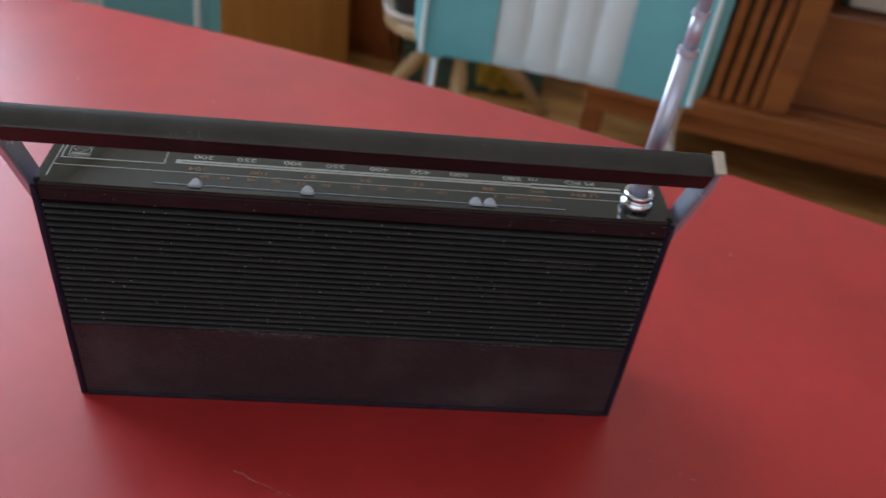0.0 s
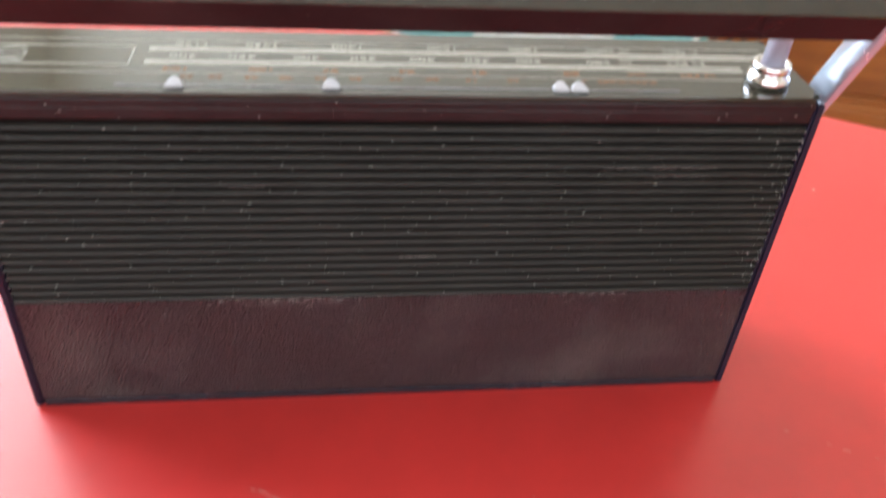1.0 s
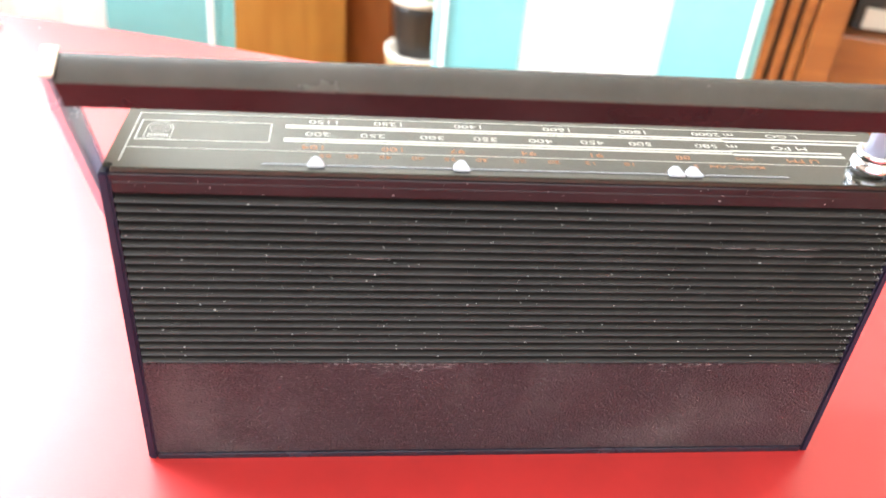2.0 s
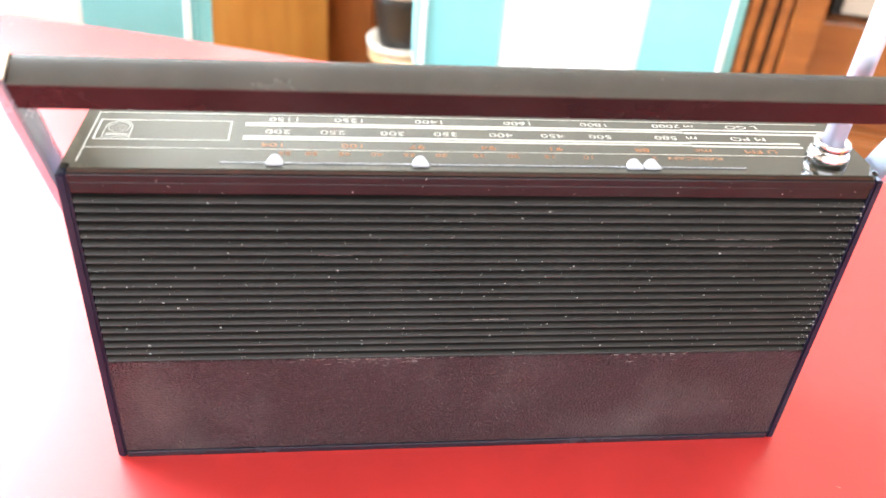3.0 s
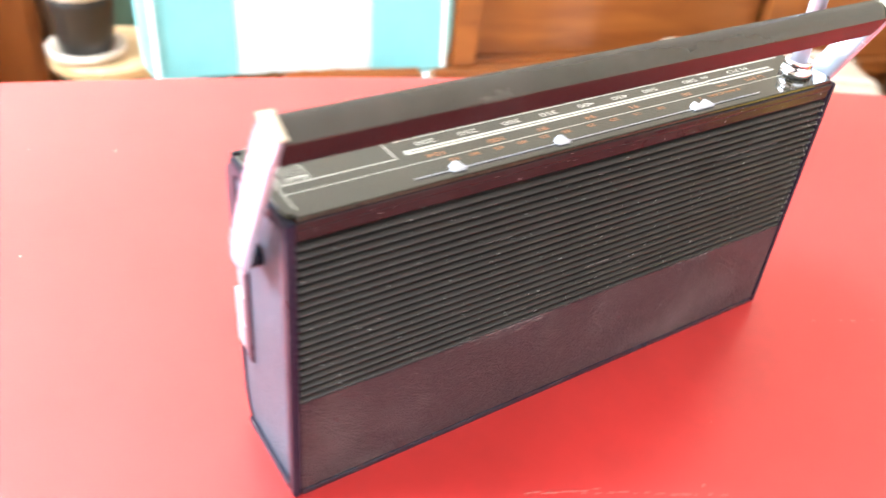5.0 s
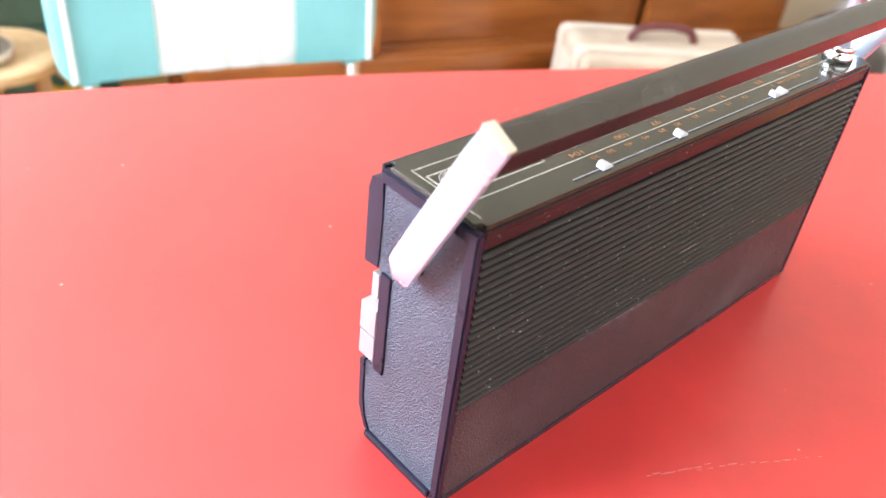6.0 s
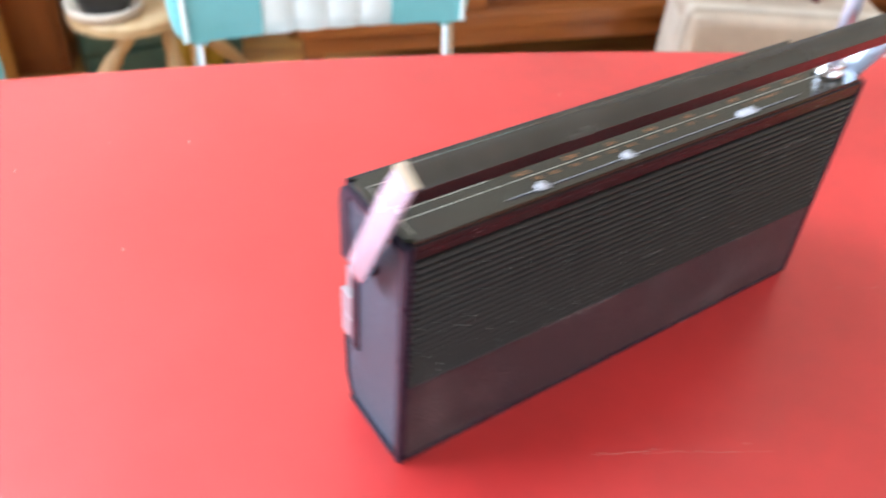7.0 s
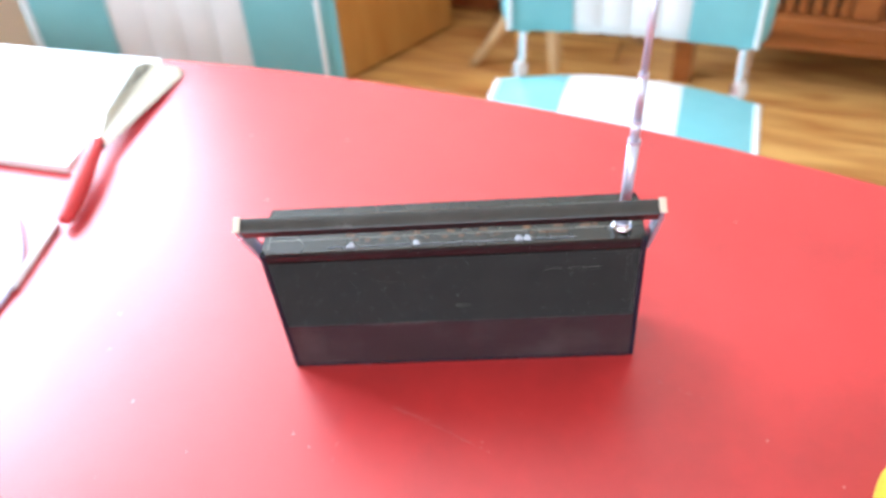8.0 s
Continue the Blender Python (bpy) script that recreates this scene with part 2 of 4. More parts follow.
M_TEAL = material("turquoise_vinyl", (0.21, 0.50, 0.52), rough=0.30, vary=0.06, scale=9, bump=0.25, bump_scale=420)
M_WHITE = material("white_vinyl", (0.80, 0.80, 0.78), rough=0.36, vary=0.03, scale=9, bump=0.25, bump_scale=420)
M_PIPING = material("white_piping", (0.82, 0.82, 0.80), rough=0.35, vary=0.03, scale=30)
M_PINE = wood("pine_floor", (0.38, 0.140, 0.030), (0.72, 0.40, 0.120), rough=0.32, along=(1.2, 9, 9), scale=3.0, knots=True, per_piece=True)
M_ORANGE_WOOD = wood("honey_veneer", (0.47, 0.21, 0.045), (0.60, 0.31, 0.080), rough=0.33, along=(2, 2, 0.35), scale=9)
M_RED_WOOD = wood("reddish_cherry_wood", (0.23, 0.060, 0.015), (0.36, 0.115, 0.030), rough=0.3, along=(2, 2, 0.3), scale=10)
M_CAB = wood("walnut_veneer", (0.20, 0.058, 0.013), (0.36, 0.120, 0.028), rough=0.28, along=(0.4, 3, 3), scale=8, coat=0.3)
# M_CAB's grain at about a quarter of its tone, for the back board
M_CAB_DARK = wood("walnut_darker_tone", (0.045, 0.016, 0.007), (0.085, 0.03, 0.012), rough=0.4, along=(0.4, 3, 3), scale=8)
M_BEECH = wood("pale_beech", (0.50, 0.34, 0.17), (0.64, 0.47, 0.27), rough=0.4, along=(2, 2, 0.4), scale=14)
M_BEIGE = material("beige_canvas", (0.55, 0.45, 0.35), rough=0.8, vary=0.12, scale=14, bump=0.5, bump_scale=600)
M_CREAM_CLOTH = material("cream_canvas_trim", (0.70, 0.62, 0.52), rough=0.75, vary=0.08, scale=14, bump=0.4, bump_scale=600)
M_MAROON = material("maroon_leather", (0.13, 0.03, 0.03), rough=0.45, vary=0.2, scale=30)
M_GREEN = material("bottle_green_paint", (0.055, 0.115, 0.085), rough=0.5, vary=0.25, scale=12)
M_YELLOW = material("yellow_fabric", (0.66, 0.44, 0.05), rough=0.7, vary=0.15, scale=18, bump=0.3, bump_scale=300)
M_LEMON = material("lemon_peel", (0.85, 0.62, 0.06), rough=0.4, vary=0.06, scale=40, bump=0.4, bump_scale=500)
M_BLACK = material("black_enamel", (0.02, 0.019, 0.018), rough=0.35, vary=0.2, scale=20)
M_LEAF = material("green_leaf", (0.06, 0.14, 0.04), rough=0.5, vary=0.3, scale=30)
M_FLOWER = material("red_petal", (0.45, 0.03, 0.06), rough=0.5, vary=0.2, scale=30)
M_WALL = material("cream_plaster", (0.66, 0.62, 0.53), rough=0.85, vary=0.04, scale=3, bump=0.15, bump_scale=80)
M_CEIL = material("white_ceiling", (0.88, 0.86, 0.80), rough=0.9, vary=0.03, scale=2)
M_FRAME = material("white_window_paint", (0.8, 0.79, 0.76), rough=0.4, vary=0.03, scale=10)
M_BOARD = material("white_board_plastic", (0.80, 0.82, 0.81), rough=0.4, vary=0.03, scale=25)
M_STEEL = material("brushed_steel", (0.50, 0.47, 0.41), rough=0.13, metal=1.0, rough_vary=0.08, scale=60, stretch=(1, 12, 1))
M_RED_PLASTIC = material("red_plastic", (0.55, 0.03, 0.03), rough=0.35, vary=0.08, scale=40)
M_CABLE = material("lilac_grey_cable", (0.45, 0.43, 0.55), rough=0.45, vary=0.05, scale=60)
M_UNDERLAY = material("underlay_dark", (0.05, 0.03, 0.02), rough=0.9, vary=0.3, scale=5)


# ---- mesh helpers ----
def part(name, bm, mat, parent=None, label="", smooth=False):
    me = bpy.data.meshes.new(name)
    bm.normal_update()
    bm.to_mesh(me)
    bm.free()
    me.materials.append(mat)
    if smooth:
        for p in me.polygons:
            p.use_smooth = True
    ob = new(name, me)
    if parent:
        ob.parent = parent
    if label:
        ob["label"] = label
    return ob


def thing(name, m, label, category, group="", kind=""):
    ob = new(name)
    ob.matrix_world = m
    return tagged(ob, label, category, group, kind)


def add_box(bm, x0, x1, y0, y1, z0, z1, bevel=0.0, seg=2, m=None):
    made = bmesh.ops.create_cube(bm, size=1.0)["verts"]
    bmesh.ops.scale(bm, vec=(x1 - x0, y1 - y0, z1 - z0), verts=made)
    bmesh.ops.translate(bm, vec=((x0 + x1) / 2, (y0 + y1) / 2, (z0 + z1) / 2), verts=made)
    if bevel:
        edges = list({e for v in made for e in v.link_edges})
        res = bmesh.ops.bevel(bm, geom=edges, offset=bevel, segments=seg, affect='EDGES', profile=0.6)
        made = list({v for f in res["faces"] for v in f.verts} | {v for v in made if v.is_valid})
    if m:
        bmesh.ops.transform(bm, matrix=m, verts=made)
    return made


def box(*dims, **kw):
    bm = bmesh.new()
    add_box(bm, *dims, **kw)
    return bm


def add_rod(bm, a, b, r0, r1=None, seg=20, caps=True):
    a, b = Vector(a), Vector(b)
    d = b - a
    m = Matrix.Translation((a + b) / 2) @ d.to_track_quat("Z", "Y").to_matrix().to_4x4()
    bmesh.ops.create_cone(bm, cap_ends=caps, segments=seg, radius1=r0, radius2=r0 if r1 is None else r1, depth=d.length, matrix=m)


def rod(a, b, r0, r1=None, seg=20):
    bm = bmesh.new()
    add_rod(bm, a, b, r0, r1, seg)
    return bm


def lathe(profile, seg=32):
    """A turned solid from (radius, height) pairs."""
    bm = bmesh.new()
    rings = [[bm.verts.new((r * math.cos(2 * math.pi * k / seg), r * math.sin(2 * math.pi * k / seg), z)) for k in range(seg)] for r, z in profile]
    for lo, hi in zip(rings, rings[1:]):
        for k in range(seg):
            bm.faces.new((lo[k], lo[(k + 1) % seg], hi[(k + 1) % seg], hi[k]))
    bm.faces.new(list(reversed(rings[0])))
    bm.faces.new(rings[-1])
    return bm


def extrude_outline(points, depth, axis="x"):
    """A prism of the outline given in the two other axes, from 0 to depth along axis."""
    bm = bmesh.new()
    place = {"x": lambda a, b, d: (d, a, b), "y": lambda a, b, d: (a, d, b), "z": lambda a, b, d: (a, b, d)}[axis]
    lo = [bm.verts.new(place(a, b, 0)) for a, b in points]
    hi = [bm.verts.new(place(a, b, depth)) for a, b in points]
    n = len(points)
    bm.faces.new(lo)
    bm.faces.new(hi)
    for k in range(n):
        bm.faces.new((lo[k], lo[(k + 1) % n], hi[(k + 1) % n], hi[k]))
    bmesh.ops.recalc_face_normals(bm, faces=bm.faces[:])
    return bm


def tube(points, r, name, mat, parent=None, label="", res=4):
    """A bent tube along the points, turned into a mesh."""
    cu = bpy.data.curves.new(name, 'CURVE')
    cu.dimensions, cu.bevel_depth, cu.bevel_resolution, cu.resolution_u = '3D', r, res, 8
    sp = cu.splines.new('NURBS')
    sp.points.add(len(points) - 1)
    for p, q in zip(sp.points, points):
        p.co = (*q, 1)
    sp.use_endpoint_u, sp.order_u = True, 3
    cu.use_fill_caps = True
    return meshed(cu, name, mat, parent, label)


def meshed(curve, name, mat, parent=None, label=""):
    tmp = new(name + "_tmp", curve)
    bpy.context.view_layer.update()
    me = bpy.data.meshes.new_from_object(tmp.evaluated_get(bpy.context.evaluated_depsgraph_get()))
    bpy.data.objects.remove(tmp)
    me.name = name
    me.materials.clear()
    me.materials.append(mat)
    ob = new(name, me)
    if parent:
        ob.parent = parent
    if label:
        ob["label"] = label
    return ob


def lettering(text, x, y, z, size, mat, parent, rz=180.0, stretch=1.0):
    cu = bpy.data.curves.new("lettering", 'FONT')
    cu.offset = -0.00001
    cu.body, cu.size, cu.align_x, cu.align_y, cu.extrude = text, size, 'CENTER', 'CENTER', 0.00004
    ob = meshed(cu, "lettering", mat, parent)
    ob.matrix_basis = pose(x, y, z, 0, 0, rz) @ Matrix.Diagonal((stretch, 1, 1, 1))
    return ob


# ---- structure: floor, walls, ceiling, windows ----
def wall_panel(name, label, along, z_lo, z_hi, lo, hi, at, thick, opening=None):
    """A wall along x or y of the room, butted round an opening (a0, a1, z0, z1)."""
    bm = bmesh.new()
    spans = [(lo, hi, z_lo, z_hi)]
    if opening:
        a0, a1, z0, z1 = opening
        spans = [(lo, a0, z_lo, z_hi), (a1, hi, z_lo, z_hi), (a0, a1, z_lo, z0), (a0, a1, z1, z_hi)]
    for a, b, c, d in spans:
        if along == "x":
            add_box(bm, a, b, at, at + thick, c, d)
        else:
            add_box(bm, at, at + thick, a, b, c, d)
    ob = part(name, bm, M_WALL)
    ob.matrix_world = ROOM
    return tagged(ob, label, "wall", kind="structure")


WIN_L = (0.0, 1.75, 0.25, 1.72)
WIN_F = (-1.10, 2.10, 0.10, 1.45)
wall_panel("wall_west", "cream plastered wall with a tall window", "y", FLOOR_Z, CEIL_Z, WALL_F, WALL_B, WALL_L - 0.2, 0.2, WIN_L)
wall_panel("wall_east", "plain cream plastered wall", "y", FLOOR_Z, CEIL_Z, WALL_F, WALL_B, WALL_R, 0.2)
wall_panel("wall_south", "cream plastered wall with an added window", "x", FLOOR_Z, CEIL_Z, WALL_L - 0.2, WALL_R + 0.2, WALL_F - 0.2, 0.2, WIN_F)
wall_panel("wall_north", "plain cream plastered wall behind the furniture", "x", FLOOR_Z, CEIL_Z, WALL_L - 0.2, WALL_R + 0.2, WALL_B, 0.2)
ceil = part("ceiling", box(WALL_L - 0.2, WALL_R + 0.2, WALL_F - 0.2, WALL_B + 0.2, CEIL_Z, CEIL_Z + 0.15), M_CEIL)
ceil.matrix_world = ROOM
tagged(ceil, "off-white painted ceiling", "ceiling", kind="structure")


def window(name, along, a0, a1, z0, z1, at):
    ob = thing(name, ROOM, "white painted wooden window with two casements", "window", kind="structure")

    def bar(nm, a, b, c, d, depth=0.06):
        if along == "x":
            part(nm, box(a, b, at - depth / 2, at + depth / 2, c, d, bevel=0.004), M_FRAME, ob)
        else:
            part(nm, box(at - depth / 2, at + depth / 2, a, b, c, d, bevel=0.004), M_FRAME, ob)
    bar("window_frame", a0, a1, z0, z0 + 0.06)
    bar("window_frame", a0, a1, z1 - 0.06, z1)
    bar("window_frame", a0, a0 + 0.06, z0 + 0.06, z1 - 0.06)
    bar("window_frame", a1 - 0.06, a1, z0 + 0.06, z1 - 0.06)
    mid = (a0 + a1) / 2
    bar("mullion", mid - 0.03, mid + 0.03, z0 + 0.06, z1 - 0.06)
    return ob


window("window_1", "y", WIN_L[0], WIN_L[1], WIN_L[2], WIN_L[3], WALL_L - 0.05)
# added, unseen window that frames the front fill lamp
window("window_added", "x", WIN_F[0], WIN_F[1], WIN_F[2], WIN_F[3], WALL_F - 0.05)


# ---- the table ----
TABLE_A, TABLE_B = 1.232, 0.489
TABLE_M = pose(-0.174, -0.073, 0, 0, 0, -20.8)


def dining_table():
    ob = thing("dining_table", TABLE_M, "long oval dining table with a red laminate top", "table")
    n = 128
    pts = [(TABLE_A * math.cos(2 * math.pi * k / n), TABLE_B * math.sin(2 * math.pi * k / n)) for k in range(n)]
    bm = bmesh.new()
    rings = []
    for inset, z in ((0.0, -0.024), (0.0, -0.003), (0.0015, -0.0008), (0.004, 0.0)):
        rings.append([bm.verts.new((x * (1 - inset / TABLE_A), y * (1 - inset / TABLE_B), z)) for x, y in pts])
    for lo, hi in zip(rings, rings[1:]):
        for k in range(n):
            bm.faces.new((lo[k], lo[(k + 1) % n], hi[(k + 1) % n], hi[k]))
    bm.faces.new(rings[-1])
    bm.faces.new(list(reversed(rings[0])))
    part("tabletop", bm, M_TABLE, ob, "red laminate top with fine scratches")
    bm = bmesh.new()
    rings = []
    for grow, z in ((0.0005, -0.022), (0.004, -0.020), (0.004, -0.007), (0.0005, -0.005)):
        rings.append([bm.verts.new((x * (1 + grow / TABLE_A), y * (1 + grow / TABLE_B), z)) for x, y in pts])
    for lo, hi in zip(rings, rings[1:]):
        for k in range(n):
            bm.faces.new((lo[k], lo[(k + 1) % n], hi[(k + 1) % n], hi[k]))
    part("edge_band", bm, M_RED_PLASTIC, ob, "red edge banding", smooth=True)
    for sx in (-0.62, 0.62):
        for sy in (-0.24, 0.24):
            part("leg", rod((sx, sy, FLOOR_Z), (sx, sy, -0.024), 0.022), M_EDGE, ob, "chromed tube leg", smooth=True)
    return ob


dining_table()


# ---- the radio ----
def radio():
    ob = thing("portable_radio", pose(0, 0, 0), "vintage plum-black portable radio with ribbed back and raised handle", "radio")
    # core shell
    part("shell", box(-0.1375, 0.1375, 0.0050, 0.0455, 0.0012, 0.1332, bevel=0.0012), M_SHELL, ob)
    # far-side fascia with a notch for the keys at one end
    outline = [(0.0456, 0.002), (0.0490, 0.002), (0.0530, 0.014), (0.0542, 0.041), (0.0556, 0.090), (0.0560, 0.122), (0.0545, 0.1275), (0.0480, 0.1300), (0.0456, 0.1325)]
    fascia = part("fascia", extrude_outline(outline, 0.249), M_SHELL, ob, "dark plastic front fascia")
    fascia.location.x = -0.1095
    corner = part("fascia_corner", extrude_outline([(0.0478, 0.0905), (0.0556, 0.0895), (0.0560, 0.1220), (0.0546, 0.1270), (0.0484, 0.1282), (0.0474, 0.1120)], 0.0300), M_RIM, ob)
    corner.location.x = -0.1396
    part("fascia_foot", extrude_outline([(0.0456, 0.0030), (0.0482, 0.0030), (0.0528, 0.0140), (0.0541, 0.0400), (0.0514, 0.0410), (0.0508, 0.0200), (0.0490, 0.0100)], 0.0300), M_RIM, ob).location.x = -0.1396
    part("corner_core", box(-0.1374, -0.1096, 0.0456, 0.0472, 0.0900, 0.1325), M_SHELL, ob)
    part("foot_core", box(-0.1374, -0.1096, 0.0456, 0.0500, 0.0110, 0.0398), M_SHELL, ob)
    part("key_bed", box(-0.1399, -0.1096, 0.0398, 0.0455, 0.0405, 0.0898, bevel=0.0005), M_RIM, ob)
    part("key_well", box(-0.1330, -0.1096, 0.0456, 0.0470, 0.0400, 0.0895), M_SHELL, ob)
    for z0, z1, y1 in ((0.0437, 0.0560, 0.0548), (0.0568, 0.0705, 0.0552), (0.0765, 0.0880, 0.0496)):
        part("push_key", box(-0.1402, -0.1200, 0.0457, y1, z0, z1, bevel=0.0005), M_KEY, ob, "silver push key")
    knob = part("front_knob", lathe([(0.0095, 0.0), (0.0095, 0.0150), (0.0088, 0.0180), (0.0070, 0.0190)], 28), M_CHROME, ob, "chrome tuning knob", smooth=True)
    knob.matrix_basis = pose(-0.1080, 0.0555, 0.1035, -90)
    # end caps: grained panel cut round the key bed, framed by smooth rims
    for s in (-1, 1):
        if s < 0:
            face = [(0.0040, 0.0036), (0.0450, 0.0036), (0.0486, 0.0095), (0.0504, 0.0200), (0.0510, 0.0404), (0.0397, 0.0404), (0.0397, 0.0899), (0.0477, 0.0903), (0.0473, 0.1120), (0.0476, 0.1276), (0.0052, 0.1276)]
        else:
            face = [(0.0040, 0.0036), (0.0455, 0.0036), (0.0455, 0.1276), (0.0052, 0.1276)]
        cap = part("end_panel", extrude_outline(face, 0.0014), M_LEATHER, ob, "grained leatherette end panel")
        cap.location.x = -0.1390 if s < 0 else 0.1376
        at = -cap.location.x
        xs = sorted((s * 0.1374, s * 0.1409))
        rim = extrude_outline([(-0.0006, 0.0), (0.0048, 0.0), (0.0040, 0.0036), (0.0043, 0.0700), (0.0052, 0.1277), (0.0490, 0.1277), (0.0490, 0.1334), (-0.0004, 0.1334)], xs[1] - xs[0])
        bmesh.ops.bevel(rim, geom=rim.edges[:], offset=0.0008, segments=2, affect='EDGES')
        part("end_rim", rim, M_RIM, cap).location.x = xs[0] + at
        part("end_rim", box(xs[0] + at, xs[1] + at, 0.0049, 0.0470, 0.0, 0.0035, bevel=0.0009), M_RIM, cap)
    # ribbed back
    part("rib_bed", box(-0.1373, 0.1373, 0.0042, 0.0049, 0.0520, 0.1262), M_RIB, ob)
    n = 21
    z_lo, z_hi = 0.0526, 0.1258
    step = (z_hi - z_lo) / n
    bm = bmesh.new()
    # each rib slopes out to a rounded lower lip and is cut back under it
    slope = ((0.0043, 0.04), (0.0015, 0.04), (0.0008, 0.01), (0.0003, -0.08), (-0.0002, -0.22), (-0.0005, -0.33), (-0.0005, -0.41), (-0.0001, -0.47), (0.0008, -0.50), (0.0043, -0.50))
    prof = [(y, f * step) for y, f in reversed(slope)]
    lo = [bm.verts.new((-0.1370, a, b)) for a, b in prof]
    hi = [bm.verts.new((0.1370, a, b)) for a, b in prof]
    for k in range(len(prof) - 1):
        bm.faces.new((lo[k], hi[k], hi[k + 1], lo[k + 1]))
    bm.faces.new(lo)
    bm.faces.new(hi)
    bmesh.ops.recalc_face_normals(bm, faces=bm.faces[:])
    first = part("rib", bm, M_RIB, ob, smooth=True)
    first.data.set_sharp_from_angle(angle=math.radians(50))
    first.location.z = z_lo + 0.5 * step
    for k in range(1, n):
        r = new("rib", first.data)
        r.parent = ob
        r.location.z = z_lo + (k + 0.5) * step
    # smooth and grained bands
    part("lower_panel", box(-0.1373, 0.1373, -0.0003, 0.0030, 0.0036, 0.0522, bevel=0.0006), M_PLUM_GRAIN, ob, "plum leather-grain lower panel")
    part("bottom_rim", box(-0.1373, 0.1373, -0.0006, 0.0040, 0.0, 0.0034, bevel=0.0008), M_SHELL, ob)
    part("upper_band", box(-0.1373, 0.1373, 0.0002, 0.0048, 0.1259, 0.1303, bevel=0.0005), M_PLUM, ob, "smooth plum band")
    part("top_rim", box(-0.1373, 0.1373, -0.0004, 0.0048, 0.1304, 0.1335, bevel=0.0006), M_PLUM, ob, "smooth plum band")
    # dial glass on top
    slab = bmesh.new()
    add_box(slab, -0.1397, 0.1397, 0.0004, 0.0482, 0.1336, 0.1352)
    bmesh.ops.bevel(slab, geom=[e for e in slab.edges if abs(e.verts[0].co.z - e.verts[1].co.z) > 0.001], offset=0.0028, segments=5, affect='EDGES')
    bmesh.ops.bevel(slab, geom=[e for e in slab.edges if min(v.co.z for v in e.verts) > 0.1351], offset=0.0005, segments=2, affect='EDGES')
    dial = part("dial_glass", slab, M_DIAL, ob, "dark glass tuning scale")
    part("dial_rim", box(-0.1397, 0.1397, 0.0484, 0.0500, 0.1303, 0.1345, bevel=0.0006), M_SHELL, ob)
    zt = 0.13526

    def line(x0, x1, y0, y1, mat=M_INK, name="printed_line"):
        part(name, box(x0, x1, y0, y1, zt - 0.0001, zt + 0.00004), mat, dial)
    line(-0.1350, 0.1330, 0.0391, 0.03945)
    line(-0.1350, 0.1170, 0.0139, 0.01425)
    line(-0.1352, -0.13485, 0.0050, 0.0396)
    for x0, x1, y0, y1 in ((-0.1335, -0.0890, 0.0335, 0.0340), (-0.1335, -0.0890, 0.0195, 0.0200), (-0.1335, -0.1330, 0.0195, 0.0340), (-0.0895, -0.0890, 0.0195, 0.0340)):
        line(x0, x1, y0, y1)
    for y0, y1 in ((0.0306, 0.0316), (0.0322, 0.0334), (0.0206, 0.0217), (0.0224, 0.0236)):
        line(-0.0820, 0.0760, y0, y1, name="scale_bar")
    line(-0.0845, -0.0820, 0.0306, 0.0334, name="scale_bar")
    line(-0.0845, -0.0820, 0.0206, 0.0236, name="scale_bar")
    line(0.0762, 0.1330, 0.0300, 0.0314, name="scale_bar")
    line(0.0762, 0.1330, 0.0327, 0.0339, name="scale_bar")
    line(0.0762, 0.1190, 0.0200, 0.0214, name="scale_bar")
    line(0.0762, 0.1190, 0.0228, 0.0240, name="scale_bar")
    # maker's badge as plain shapes: an arched shield with a ring and bars
    badge = bmesh.new()
    outline = [(-0.0035, 0.0), (0.0035, 0.0)] + [(0.0035 * math.cos(a * math.pi / 10), -0.0055 - 0.0035 * math.sin(a * math.pi / 10)) for a in range(11)]
    for (ax, ay), (bx, by) in zip(outline, outline[1:] + outline[:1]):
        add_rod(badge, (ax, ay, 0), (bx, by, 0), 0.00013, seg=6)
    for k in range(24):
        a, b = 2 * math.pi * k / 24, 2 * math.pi * (k + 1) / 24
        add_rod(badge, (0.0028 * math.cos(a), -0.0055 + 0.0028 * math.sin(a), 0), (0.0028 * math.cos(b), -0.0055 + 0.0028 * math.sin(b), 0), 0.00010, seg=6)
    for k in range(7):
        add_box(badge, -0.0028 + k * 0.00082, -0.0028 + k * 0.00082 + 0.0005, -0.0020, -0.0008, -0.0001, 0.0001)
    for k in range(3):
        for i in range(8):
            wave = [(-0.0020 + j * 0.0005, -0.0068 + k * 0.0013 + 0.0004 * math.sin(j * 0.9)) for j in (i, i + 1)]
            add_rod(badge, (*wave[0], 0), (*wave[1], 0), 0.00009, seg=5)
    bmesh.ops.scale(badge, vec=(1, 1, 0.25), verts=badge.verts[:])
    part("badge", badge, M_INK, dial, "printed shield emblem").matrix_basis = pose(-0.1265, 0.0212, zt, 0, 0, 180) @ Matrix.Diagonal((1.25, 1.3, 1, 1))
    for txt, x in (("1150", -0.071), ("1250", -0.048), ("1400", -0.019), ("1600", 0.014), ("1800", 0.043), ("2000", 0.071), ("m", 0.080), ("L GO", 0.101)):
        lettering(txt, x, 0.0362, zt, 0.0038, M_INK, dial, stretch=1.5)
    for txt, x in (("200", -0.073), ("250", -0.054), ("300", -0.033), ("350", -0.014), ("400", 0.006), ("450", 0.025), ("500", 0.043), ("580", 0.068), ("m", 0.078), ("M PO", 0.100)):
        lettering(txt, x, 0.0268, zt, 0.0040, M_INK, dial, stretch=1.5)
